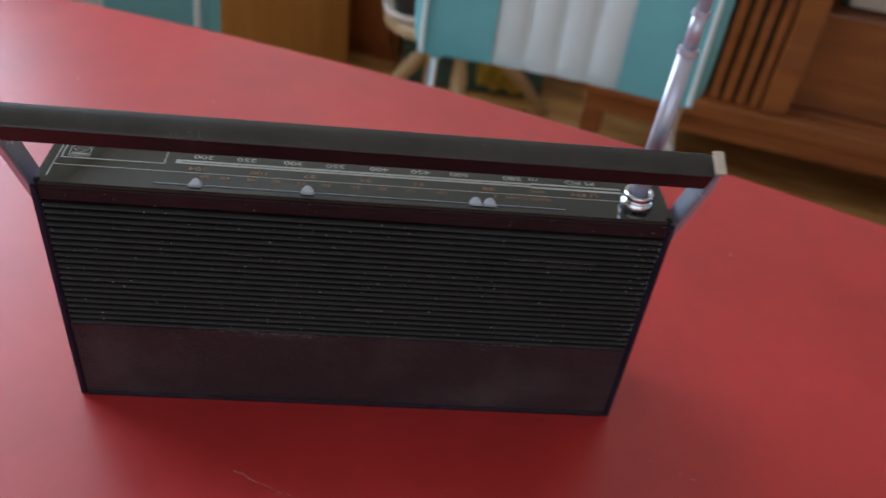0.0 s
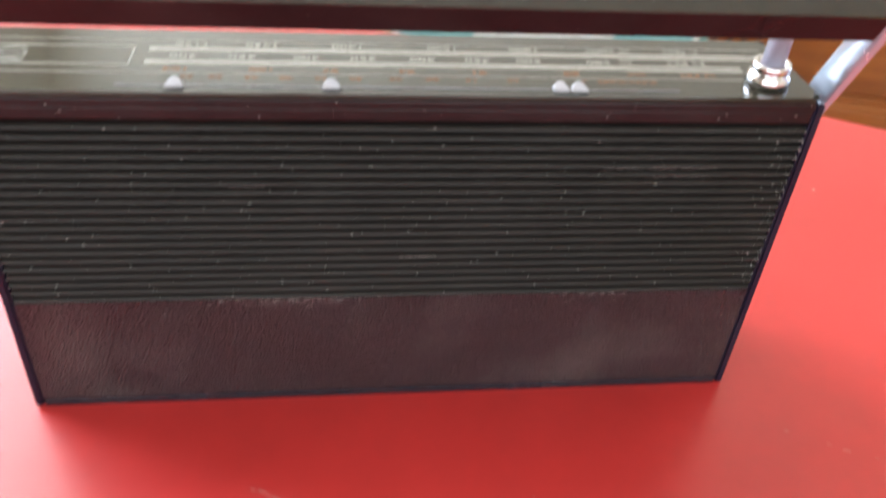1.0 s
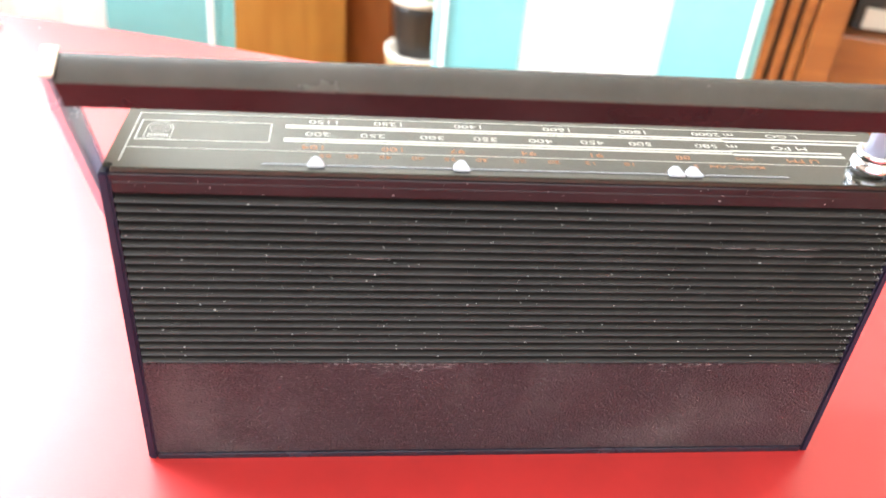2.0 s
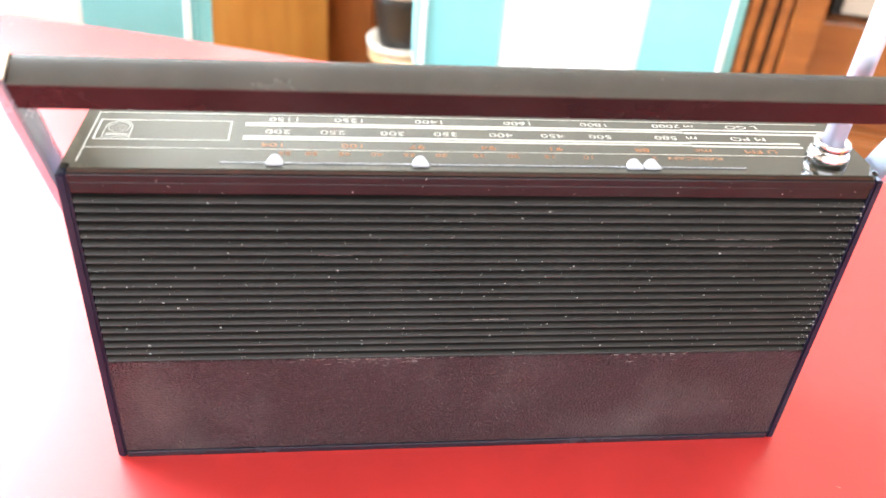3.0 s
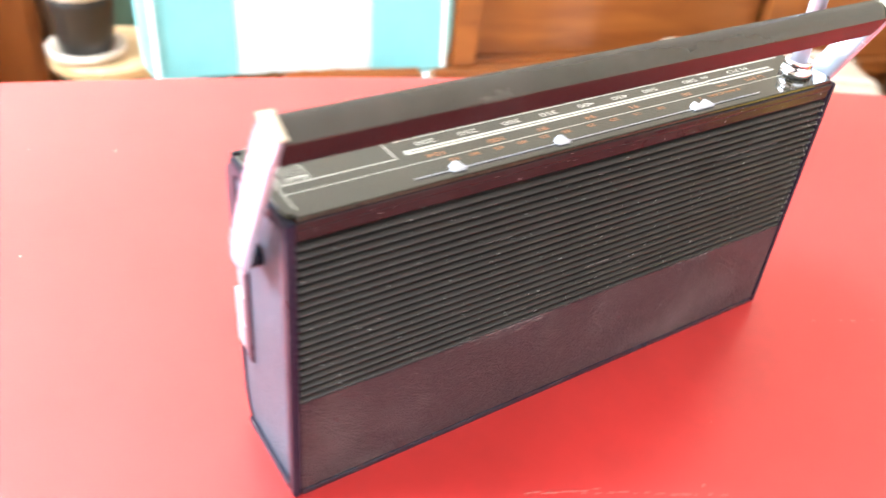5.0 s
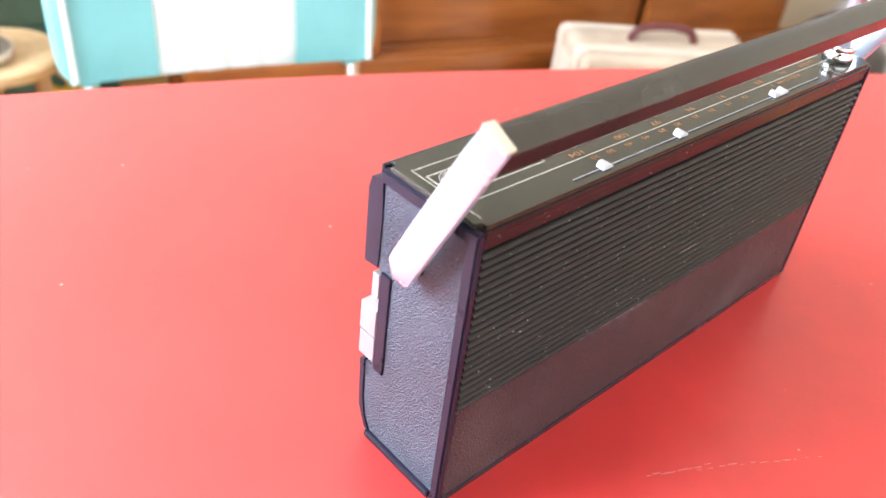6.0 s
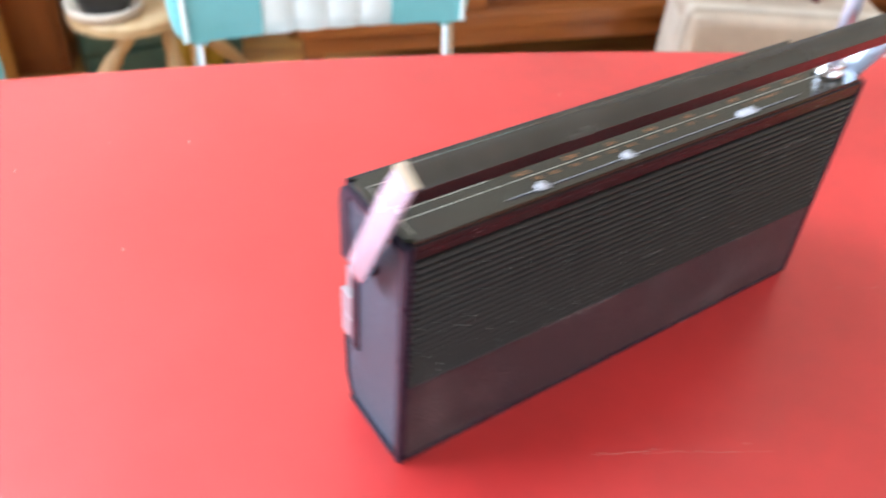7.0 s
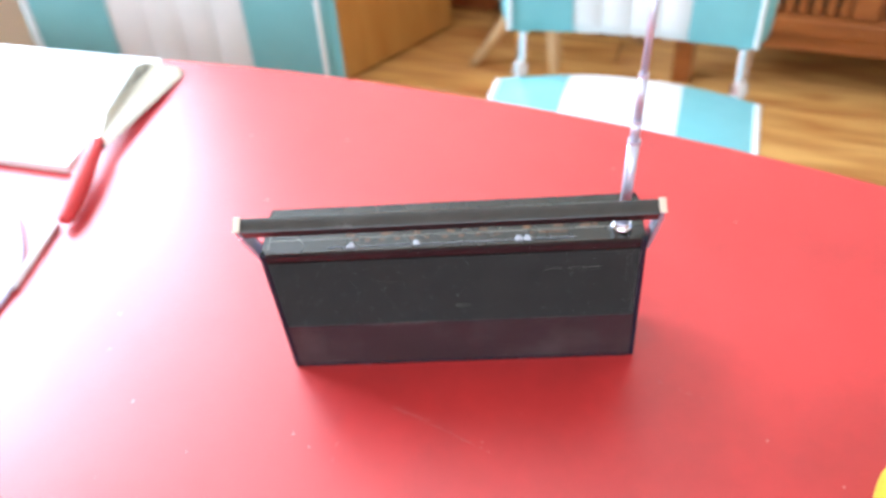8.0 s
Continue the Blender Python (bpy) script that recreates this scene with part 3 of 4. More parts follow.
    for txt, x in (("104", -0.074), ("100", -0.047), ("97", -0.025), ("94", 0.0), ("91", 0.024), ("88", 0.056), ("mc", 0.079), ("U FM", 0.101)):
        lettering(txt, x, 0.0172, zt, 0.0038, M_INK_ORANGE, dial, stretch=1.5)
    for txt, x in (("55", -0.070), ("50", -0.061), ("45", -0.050), ("40", -0.039), ("35", -0.028), ("30", -0.017), ("25", -0.004), ("20", 0.008), ("15", 0.021), ("10", 0.035), ("2", 0.059), ("KAN-CAN", 0.074)):
        lettering(txt, x, 0.0115, zt, 0.0030, M_INK_ORANGE, dial, stretch=1.5)
    # wear: a rubbed edge on the lower panel and fine scratches across the ribs
    rnd = random.Random(4)
    for k in range(80):
        x = rnd.gauss(-0.042, 0.018) if k < 58 else rnd.uniform(0.05, 0.09)
        w = rnd.uniform(0.0003, 0.0022)
        z = 0.0520 - rnd.random() ** 4 * 0.004
        part("scuff", box(x, x + w, -0.00036, -0.0002, z, z + rnd.uniform(0.00006, 0.00018)), M_SCUFF, ob)
    for z, x0, x1 in ((0.1082, 0.065, 0.100), (0.1049, 0.085, 0.108), (0.0981, 0.072, 0.109), (0.0947, 0.092, 0.110), (0.1014, -0.060, -0.047), (0.0712, -0.005, 0.004)):
        x = x0 + rnd.uniform(0.0, 0.006)
        while x < x1 - 0.004:
            w = rnd.uniform(0.004, 0.014)
            part("scuff", box(x, x + w, -0.00028, -0.0001, z + 0.00003, z + 0.00009), M_SCUFF, ob)
            x += w + rnd.uniform(0.0003, 0.003)
    # dust caught on the ribs and bands: specks, short fibres, and a pale line where the ribs end
    dust = bmesh.new()
    for k in range(600):
        x = rnd.uniform(-0.136, 0.1365) if k < 430 else 0.1368 - rnd.random() ** 2.5 * 0.010
        row, f = rnd.randrange(n), rnd.uniform(-0.42, -0.02)
        y = 0.0006 + max(f, -0.3) * 0.0036
        z = z_lo + (row + 0.5 + f) * step
        r = 0.00006 + 0.00022 * rnd.random() ** 6
        add_box(dust, x - r, x + r * rnd.uniform(1, 2.2), y - 0.00014, y + 0.00005, z - r * 0.8, z + r * 0.8)
    for k in range(70):
        x, z = rnd.uniform(-0.135, 0.136), rnd.choice((rnd.uniform(0.006, 0.051), rnd.uniform(0.1262, 0.133)))
        y = -0.00032 if z < 0.06 or z > 0.1304 else 0.00018
        r = 0.00007 + 0.00018 * rnd.random() ** 6
        add_box(dust, x - r, x + r, y - 0.00012, y + 0.00002, z - r, z + r)
    for k in range(26):
        x, z = rnd.uniform(-0.13, 0.134), rnd.uniform(0.055, 0.122)
        a = rnd.uniform(0, math.pi)
        for j in range(3):
            w = rnd.uniform(0.0003, 0.0006)
            tip = (x + w * math.cos(a), z + w * math.sin(a))
            add_rod(dust, (x, -0.0003, z), (tip[0], -0.0003, tip[1]), 0.00005, seg=4)
            (x, z), a = tip, a + rnd.uniform(-0.7, 0.7)
    tagged(part("dust", dust, M_DUST, ob), "pale dust specks and fibres on the ribs", kind="stuff")
    # pointers that slide in the slot at the edge
    part("slot", box(-0.0900, 0.0900, 0.0040, 0.0048, 0.1350, 0.13532), M_SHELL, ob)
    part("slot_lip", box(-0.0903, 0.0903, 0.0049, 0.0051, 0.1350, 0.13540), M_WEDGE, ob, "pale slot edge")
    for x in (-0.0728, -0.0248, 0.0495, 0.0558):
        bm = bmesh.new()
        low = [bm.verts.new(p) for p in ((-0.0030, 0.0, 0.0), (0.0030, 0.0, 0.0), (0.0026, 0.0042, 0.0), (-0.0026, 0.0042, 0.0))]
        mid = [bm.verts.new(p) for p in ((-0.0030, 0.0002, 0.0010), (0.0030, 0.0002, 0.0010), (0.0008, 0.0044, 0.0022), (-0.0008, 0.0044, 0.0022))]
        bm.faces.new(low)
        bm.faces.new(mid)
        for k in range(4):
            bm.faces.new((low[k], low[(k + 1) % 4], mid[(k + 1) % 4], mid[k]))
        bmesh.ops.recalc_face_normals(bm, faces=bm.faces[:])
        bmesh.ops.bevel(bm, geom=bm.edges[:], offset=0.0003, segments=2, affect='EDGES')
        part("pointer", bm, M_WEDGE, ob, "pale grey wedge pointer").location = (x, 0.0030, 0.1353)
    return ob


RADIO = radio()


def radio_handle(ob):
    """Swinging handle: two bent chrome arms and a dark bar, leaning towards the ribbed side."""
    lean = pose(0, 0.0275, 0.1045, 26.5)
    # grip: plum body with a glossy black strip along its outer side
    body = [(0.0050, 0.0632), (0.0042, 0.0620), (-0.0046, 0.0620), (-0.0054, 0.0630), (-0.0055, 0.0734), (0.0052, 0.0734)]
    strip = [(0.0052, 0.0735), (-0.0055, 0.0735), (-0.0054, 0.0739), (-0.0046, 0.0744), (-0.0030, 0.0750), (-0.0010, 0.0755), (0.0012, 0.0758), (0.0032, 0.0757), (0.0046, 0.0752), (0.0052, 0.0744)]
    bar = part("handle_bar", extrude_outline(body, 0.2890), M_PLUM, ob, "dark plum plastic grip bar")
    bar.matrix_basis = lean @ pose(-0.1445, 0, 0)
    top = part("grip_strip", extrude_outline(strip, 0.2890), M_BAR, bar, "glossy black strip", smooth=True)
    top.data.set_sharp_from_angle(angle=math.radians(32))
    for s in (-1, 1):
        # arm: flat inside, two long facets meeting in a ridge outside, rounded foot
        bm = bmesh.new()
        rows = []
        for z, w, ridge in ((-0.0052, 0.0022, 0.0022), (-0.0042, 0.0040, 0.0028), (-0.0022, 0.0054, 0.0038), (0.0010, 0.0061, 0.0046), (0.0060, 0.0062, 0.0052), (0.0640, 0.0060, 0.0052), (0.0700, 0.0059, 0.0044), (0.0756, 0.0058, 0.0040)):
            ring = ((0.0002, -w + 0.0008), (0.0, -w + 0.0012), (0.0, w - 0.0012), (0.0002, w - 0.0008), (0.0012, w), (ridge - 0.0014, w), (ridge, 0.0016), (ridge + 0.0001, 0.0006), (ridge, -0.0004), (ridge - 0.0016, -w), (0.0010, -w))
            rows.append([bm.verts.new((s * x, y, z)) for x, y in ring])
        for r0, r1 in zip(rows, rows[1:]):
            for k in range(len(r0)):
                bm.faces.new((r0[k], r0[(k + 1) % len(r0)], r1[(k + 1) % len(r0)], r1[k]))
        bm.faces.new(rows[0])
        bm.faces.new(rows[-1])
        bmesh.ops.recalc_face_normals(bm, faces=bm.faces[:])
        arm = part("handle_arm", bm, M_ARM, ob, "polished silver handle arm", smooth=True)
        arm.data.set_sharp_from_angle(angle=math.radians(38))
        arm.matrix_basis = lean @ pose(s * 0.1448, 0, 0)
        cap = part("arm_cap", box(min(s * 0.1440, s * 0.1489), max(s * 0.1440, s * 0.1489), -0.0056, 0.0056, 0.0757, 0.0768, bevel=0.0005), M_CREAM, arm, "worn arm cap, warm ceiling reflection as cream colour")
        cap.matrix_basis = pose(-s * 0.1448, 0, 0)
        part("pivot", rod((s * 0.1395, 0.0275, 0.1045), (s * 0.1455, 0.0275, 0.1045), 0.0045), M_SHELL, ob, smooth=True)


radio_handle(RADIO)


def radio_antenna(ob):
    base = Vector((0.1238, 0.0120, 0.1352))
    up = Vector((0.0457, 0.0455, 1.0)).normalized()
    foot = part("antenna_base", lathe([(0.0075, 0.0), (0.0074, 0.0030), (0.0066, 0.0046), (0.0060, 0.0050), (0.0062, 0.0053), (0.0066, 0.0056), (0.0066, 0.0074), (0.0062, 0.0080), (0.0053, 0.0080), (0.0050, 0.0068)], 40), M_CHROME, ob, "chrome antenna base", smooth=True)
    foot.location = base
    spans = ((0.0065, 0.0770, 0.0039), (0.0770, 0.0930, 0.0031), (0.0930, 0.1270, 0.0027), (0.1270, 0.2000, 0.0024), (0.2000, 0.3000, 0.0019))
    for a, b, r in spans:
        seg = part("antenna_section", rod(base + up * a, base + up * b, r, seg=18), M_ANT, ob, "chrome telescopic section", smooth=True)
        ring = bmesh.new()
        add_rod(ring, base + up * (b - 0.0022), base + up * (b + 0.0002), r + 0.0006, seg=18)
        part("ring", ring, M_ANT, seg)
    part("antenna_tip", rod(base + up * 0.2998, base + up * 0.3040, 0.0030, seg=16), M_ANT, ob)


radio_antenna(RADIO)


# ---- diner chairs ----
def diner_chair(m, label):
    """Turquoise and white vinyl chair: upright of chromed tube; seat front towards -y, origin on the floor under the back's foot."""
    ob = thing("diner_chair", m, label, "chair", group="diner chairs round the table")
    seat_z, seat_w, seat_d = 0.412, 0.472, 0.42
    # seat: teal sides and a white middle
    for nm, x0, x1, mat, lab in (("seat_side", -seat_w / 2, -0.105, M_TEAL, "turquoise vinyl"), ("seat_middle", -0.105, 0.105, M_WHITE, "white vinyl"), ("seat_side", 0.105, seat_w / 2, M_TEAL, "turquoise vinyl")):
        bm = bmesh.new()
        nx, ny = 8, 14
        top = {}
        for i in range(nx + 1):
            for j in range(ny + 1):
                x = x0 + (x1 - x0) * i / nx
                v = j / ny
                y = -0.045 - seat_d * v + 0.045 * (1 - (2 * x / seat_w) ** 2) * (1 - v)
                z = seat_z + 0.012 * (1 - (2 * x / seat_w) ** 4) * (1 - (2 * v - 1) ** 6)
                top[i, j] = (bm.verts.new((x, y, z)), bm.verts.new((x, y, seat_z - 0.055)))
        for i in range(nx):
            for j in range(ny):
                q = [top[i, j], top[i + 1, j], top[i + 1, j + 1], top[i, j + 1]]
                bm.faces.new([p[0] for p in q])
                bm.faces.new([p[1] for p in reversed(q)])
        for i in range(nx):
            for j in (0, ny):
                a, b = top[i, j], top[i + 1, j]
                bm.faces.new((a[0], b[0], b[1], a[1]))
        for j in range(ny):
            for i in (0, nx):
                a, b = top[i, j], top[i, j + 1]
                bm.faces.new((a[0], b[0], b[1], a[1]))
        bmesh.ops.recalc_face_normals(bm, faces=bm.faces[:])
        part(nm, bm, mat, ob, lab)
    for s in (-1, 1):
        tube([(s * (seat_w / 2 + 0.002), -0.05, seat_z - 0.002), (s * (seat_w / 2 + 0.002), -0.25, seat_z + 0.004), (s * (seat_w / 2 + 0.002), -0.46, seat_z - 0.002)], 0.006, "seat_piping", M_PIPING, ob, "white piping")
    part("seat_band", box(-seat_w / 2 - 0.001, seat_w / 2 + 0.001, -0.466, -0.040, seat_z - 0.060, seat_z - 0.056), M_CHROME, ob, "chrome band under the seat")
    # backrest, tilted back, slightly wider at the top
    tilt = pose(0, 0, 0.510, -9)
    bw, bh, bt = 0.225, 0.40, 0.042
    cols = (("back_side", -1.0, -0.46, M_TEAL, "turquoise vinyl"), ("back_middle", -0.46, 0.46, M_WHITE, "white fluted vinyl"), ("back_side", 0.46, 1.0, M_TEAL, "turquoise vinyl"))
    for nm, u0, u1, mat, lab in cols:
        bm = bmesh.new()
        nx, nz = (32, 16) if nm == "back_middle" else (8, 16)
        g = {}
        for i in range(nx + 1):
            for j in range(nz + 1):
                u, v = u0 + (u1 - u0) * i / nx, j / nz
                half = bw * (0.985 + 0.03 * v)
                x, z = u * half, bh * v
                bow = 0.018 * u * u
                crown = 0.010 * (1 - u ** 6) * (1 - (2 * v - 1) ** 8)
                flute = 0.0
                if nm == "back_middle":
                    k = (u + 0.46) / 0.92 * 4
                    flute = 0.006 * (abs(math.sin(k * math.pi)) ** 0.5 - 1) if 0 < i < nx else -0.003
                g[i, j] = (bm.verts.new((x, -bt / 2 - crown - flute - bow, z)), bm.verts.new((x, bt / 2 - bow, z)))
        for i in range(nx):
            for j in range(nz):
                q = [g[i, j], g[i + 1, j], g[i + 1, j + 1], g[i, j + 1]]
                bm.faces.new([p[0] for p in q])
                bm.faces.new([p[1] for p in reversed(q)])
        for i in range(nx):
            for j in (0, nz):
                a, b = g[i, j], g[i + 1, j]
                bm.faces.new((a[0], b[0], b[1], a[1]))
        for j in range(nz):
            for i in (0, nx):
                a, b = g[i, j], g[i, j + 1]
                bm.faces.new((a[0], b[0], b[1], a[1]))
        bmesh.ops.recalc_face_normals(bm, faces=bm.faces[:])
        part(nm, bm, mat, ob, lab, smooth=nm == "back_middle").matrix_basis = tilt
    for s in (-1, 1):
        roll = tube([(s * (bw - 0.040), -0.010, 0.006), (s * (bw - 0.016), -0.012, 0.007), (s * (bw - 0.006), -0.013, 0.034), (s * bw * 0.982, -0.013, bh * 0.5), (s * bw * 0.994, -0.013, bh)], 0.0190, "rolled_edge", M_TEAL, ob, "turquoise rolled edge")
        roll.matrix_basis = tilt
        p = tube([(s * bw * 0.955, -bt / 2 - 0.022, 0.004), (s * bw * 0.965, -bt / 2 - 0.023, bh * 0.5), (s * bw * 0.98, -bt / 2 - 0.022, bh)], 0.0040, "back_piping", M_PIPING, ob, "white piping")
        p.matrix_basis = tilt
        # chromed tube: back post down to the seat, then a rear leg
        post = tube([(s * 0.200, -0.004, seat_z + 0.22), (s * 0.202, 0.0, seat_z + 0.06), (s * 0.204, -0.040, seat_z - 0.03), (s * 0.204, -0.020, seat_z - 0.12), (s * 0.205, 0.03, 0.16), (s * 0.21, 0.06, 0.006)], 0.0115, "back_post", M_CHROME, ob, "chromed tube")
        part("collar", rod((s * 0.203, -0.026, seat_z + 0.002), (s * 0.202, -0.014, seat_z + 0.020), 0.017), M_CHROME, post)
        tube([(s * 0.195, -0.10, seat_z - 0.065), (s * 0.205, -0.38, seat_z - 0.07), (s * 0.21, -0.44, seat_z - 0.10), (s * 0.215, -0.46, 0.006)], 0.0115, "front_leg", M_CHROME, ob, "chromed tube")
    return ob


CHAIR_B = diner_chair(pose(0.288, 0.924, FLOOR_Z, 0, 0, -15.5), "turquoise and white striped vinyl chair with chromed tube frame")
CHAIR_A = copy_thing(CHAIR_B, pose(-0.437, 0.702, FLOOR_Z, 0, 0, 0))
tagged(CHAIR_A, "turquoise and white vinyl chair pushed close to the table edge")


# ---- furniture along the far wall ----
def console_cabinet():
    """Low radio console: slatted grille beside a recessed compartment, on a plinth with bracket legs."""
    x0, x1, yf, yb = 0.01, 1.79, 1.58, 2.02
    z0, z1 = -0.602, 0.10
    ob = thing("console_cabinet", ROOM, "walnut radio console with vertical grille slats and open compartment", "cabinet")
    t = 0.022
    part("bottom_board", box(x0, x1, yf + 0.03, yb, z0 + 0.05, z0 + 0.05 + t, bevel=0.002), M_CAB, ob)
    part("top_board", box(x0 - 0.01, x1 + 0.01, yf - 0.01, yb, z1 - t, z1, bevel=0.003), M_CAB, ob)
    part("side_board", box(x0, x0 + t, yf + 0.03, yb, z0 + 0.05 + t, z1 - t), M_CAB, ob)
    part("side_board", box(x1 - t, x1, yf + 0.03, yb, z0 + 0.05 + t, z1 - t), M_CAB, ob)
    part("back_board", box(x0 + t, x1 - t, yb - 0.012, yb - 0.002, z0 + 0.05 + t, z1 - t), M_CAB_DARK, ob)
    part("base_rail", box(x0 - 0.012, x1 + 0.012, yf - 0.018, yf + 0.028, z0 + 0.022, z0 + 0.062, bevel=0.006), M_CAB, ob, "moulded base rail")
    part("lower_rail", box(x0, x1, yf, yf + 0.028, z0 - 0.030, z0 + 0.020, bevel=0.004), M_CAB, ob)
    for x in (x0 + 0.002, x1 - 0.052):
        for y in (yf + 0.002, yb - 0.06):
            part("leg", box(x, x + 0.05, y, y + 0.05, FLOOR_Z, z0 - 0.031 if y < yf + 0.1 else z0 + 0.05, bevel=0.004), M_CAB, ob)
    # grille bay
    gx1 = 0.455
    part("grille_back", box(x0 + t, gx1, yf + 0.034, yf + 0.040, z0 + 0.072, z1 - t), M_BLACK, ob, "dark speaker cloth")
    x = x0 + 0.03
    slat = None
    while x < gx1 - 0.06:
        if slat is None:
            slat = part("slat", box(0, 0.020, 0, 0.022, z0 + 0.063, z1 - t - 0.001, bevel=0.003), M_CAB, ob)
        else:
            o = new("slat", slat.data)
            o.parent = ob
            slat = o
        slat.location = (x, yf + 0.008, 0)
        x += 0.031
    part("stile", box(gx1 - 0.048, gx1 + 0.012, yf + 0.002, yf + 0.034, z0 + 0.063, z1 - t - 0.001, bevel=0.004), M_CAB, ob)
    # recessed bay with receiver, then a door
    part("divider", box(gx1 - 0.008, gx1 + 0.012, yf + 0.035, yb - 0.013, z0 + 0.073, z1 - t - 0.001), M_CAB, ob)
    dx0 = gx1 + 0.013
    dx1 = 1.26
    part("fall_panel", box(dx0, dx1, yf + 0.050, yf + 0.068, z0 + 0.073, z0 + 0.30, bevel=0.003), M_CAB, ob)
    part("shelf", box(dx0, dx1, yf + 0.070, yb - 0.014, z0 + 0.285, z0 + 0.300), M_CAB, ob)
    part("stile", box(dx1 + 0.001, dx1 + 0.09, yf + 0.002, yf + 0.034, z0 + 0.063, z1 - t - 0.001, bevel=0.004), M_CAB, ob)
    door = part("door", box(dx1 + 0.092, x1 - t - 0.002, yf + 0.006, yf + 0.028, z0 + 0.066, z1 - t - 0.002, bevel=0.003), M_CAB, ob)
    part("door_panel", box(dx1 + 0.14, x1 - t - 0.05, yf + 0.0015, yf + 0.0055, z0 + 0.12, z1 - t - 0.05, bevel=0.0015), M_CAB, door)
    part("knob", rod((dx1 + 0.115, yf + 0.006, z0 + 0.36), (dx1 + 0.115, yf - 0.014, z0 + 0.36), 0.010), M_CREAM, door, smooth=True)
    return ob


console_cabinet()


def receiver():
    """Black tuner with pale knobs and a cream strip, standing in the console's open bay."""
    m = ROOM @ pose(0.74, 1.685, -0.301)
    ob = thing("record_receiver", m, "black tuner with pale knobs standing in the console", "receiver")
    part("body", box(-0.24, 0.24, 0.0, 0.24, -0.0005, 0.20, bevel=0.006), M_BLACK, ob)
    part("strip", box(-0.22, 0.22, -0.006, -0.0005, 0.006, 0.050, bevel=0.002), M_CREAM_CLOTH, ob, "cream dial strip")
    part("plain_bar", box(-0.06, -0.01, -0.0075, -0.0062, 0.020, 0.034), M_BLACK, ob)
    for x in (-0.15, -0.07, 0.01, 0.09):
        part("knob", rod((x, -0.020, 0.105), (x, -0.0005, 0.105), 0.017, 0.019), M_POINTER, ob, "pale grey knob", smooth=True)
    part("plate", box(-0.17, -0.05, -0.004, -0.0005, 0.145, 0.185, bevel=0.002), M_POINTER, ob)


receiver()


def cupboard():
    ob = thing("cupboard", pose(-0.080, 1.850, 0, 0, 0, 41.4), "honey-coloured veneered cupboard standing on the floor", "cupboard")
    part("carcass", box(-0.92, 0.0, 0.019, 0.45, FLOOR_Z, -0.05, bevel=0.003), M_ORANGE_WOOD, ob)
    for a, b in ((-0.918, -0.462), (-0.458, -0.002)):
        part("door", box(a, b, 0.0, 0.018, FLOOR_Z + 0.008, -0.055, bevel=0.002), M_ORANGE_WOOD, ob)
    return ob


cupboard()


def side_cabinet():
    ob = thing("side_cabinet", ROOM, "reddish-brown wooden cabinet in the room corner", "cabinet")
    part("carcass", box(-1.10, -0.558, 1.845, 2.10, FLOOR_Z, 0.25, bevel=0.004), M_RED_WOOD, ob)
    part("door", box(-1.08, -0.575, 1.830, 1.843, FLOOR_Z + 0.05, 0.23, bevel=0.003), M_RED_WOOD, ob)
    return ob


side_cabinet()


def wooden_stool():
    """Small beech stool with turned, splayed legs."""
    ob = thing("wooden_stool", pose(0.135, 1.55, FLOOR_Z), "pale beech stool with splayed turned legs", "stool")
    top = part("seat", lathe([(0.110, 0.296), (0.124, 0.302), (0.124, 0.320), (0.117, 0.326)]), M_BEECH, ob)
    for dx, dy, tx, ty in ((-0.155, 0.090, 0.055, 0.045), (0.062, -0.110, 0.060, -0.055), (0.335, 0.145, 0.085, 0.045)):
        a, b = Vector((dx, dy, 0.0)), Vector((tx, ty, 0.299))
        bm = lathe([(0.010, 0.0), (0.014, 0.03), (0.012, 0.07), (0.018, 0.13), (0.020, 0.20), (0.014, 0.235), (0.017, 0.25), (0.013, (b - a).length)], 16)
        leg = part("leg", bm, M_BEECH, ob, smooth=True)
        leg.matrix_basis = Matrix.Translation(a) @ (b - a).to_track_quat("Z", "Y").to_matrix().to_4x4()
    return ob


wooden_stool()


def green_crate():
    ob = thing("green_crate", pose(0.07, 1.800, FLOOR_Z, 0, 0, -6), "dark green painted wooden crate on the floor", "crate")
    h = 0.36
    part("crate_bottom", box(0.012, 0.378, 0.012, 0.188, 0.0, 0.012), M_GREEN, ob)
    part("crate_lid", box(0.0, 0.39, 0.0, 0.20, h - 0.002, h + 0.014, bevel=0.003), M_GREEN, ob)
    for z in (0.013, 0.099, 0.185, 0.271):
        part("board", box(0.0, 0.39, 0.0, 0.0115, z, z + 0.080, bevel=0.002), M_GREEN, ob)
        part("board", box(0.0, 0.39, 0.1885, 0.20, z, z + 0.080, bevel=0.002), M_GREEN, ob)
        part("board", box(0.0, 0.0115, 0.012, 0.188, z, z + 0.080, bevel=0.002), M_GREEN, ob)
        part("board", box(0.3785, 0.39, 0.012, 0.188, z, z + 0.080, bevel=0.002), M_GREEN, ob)
    return ob


green_crate()


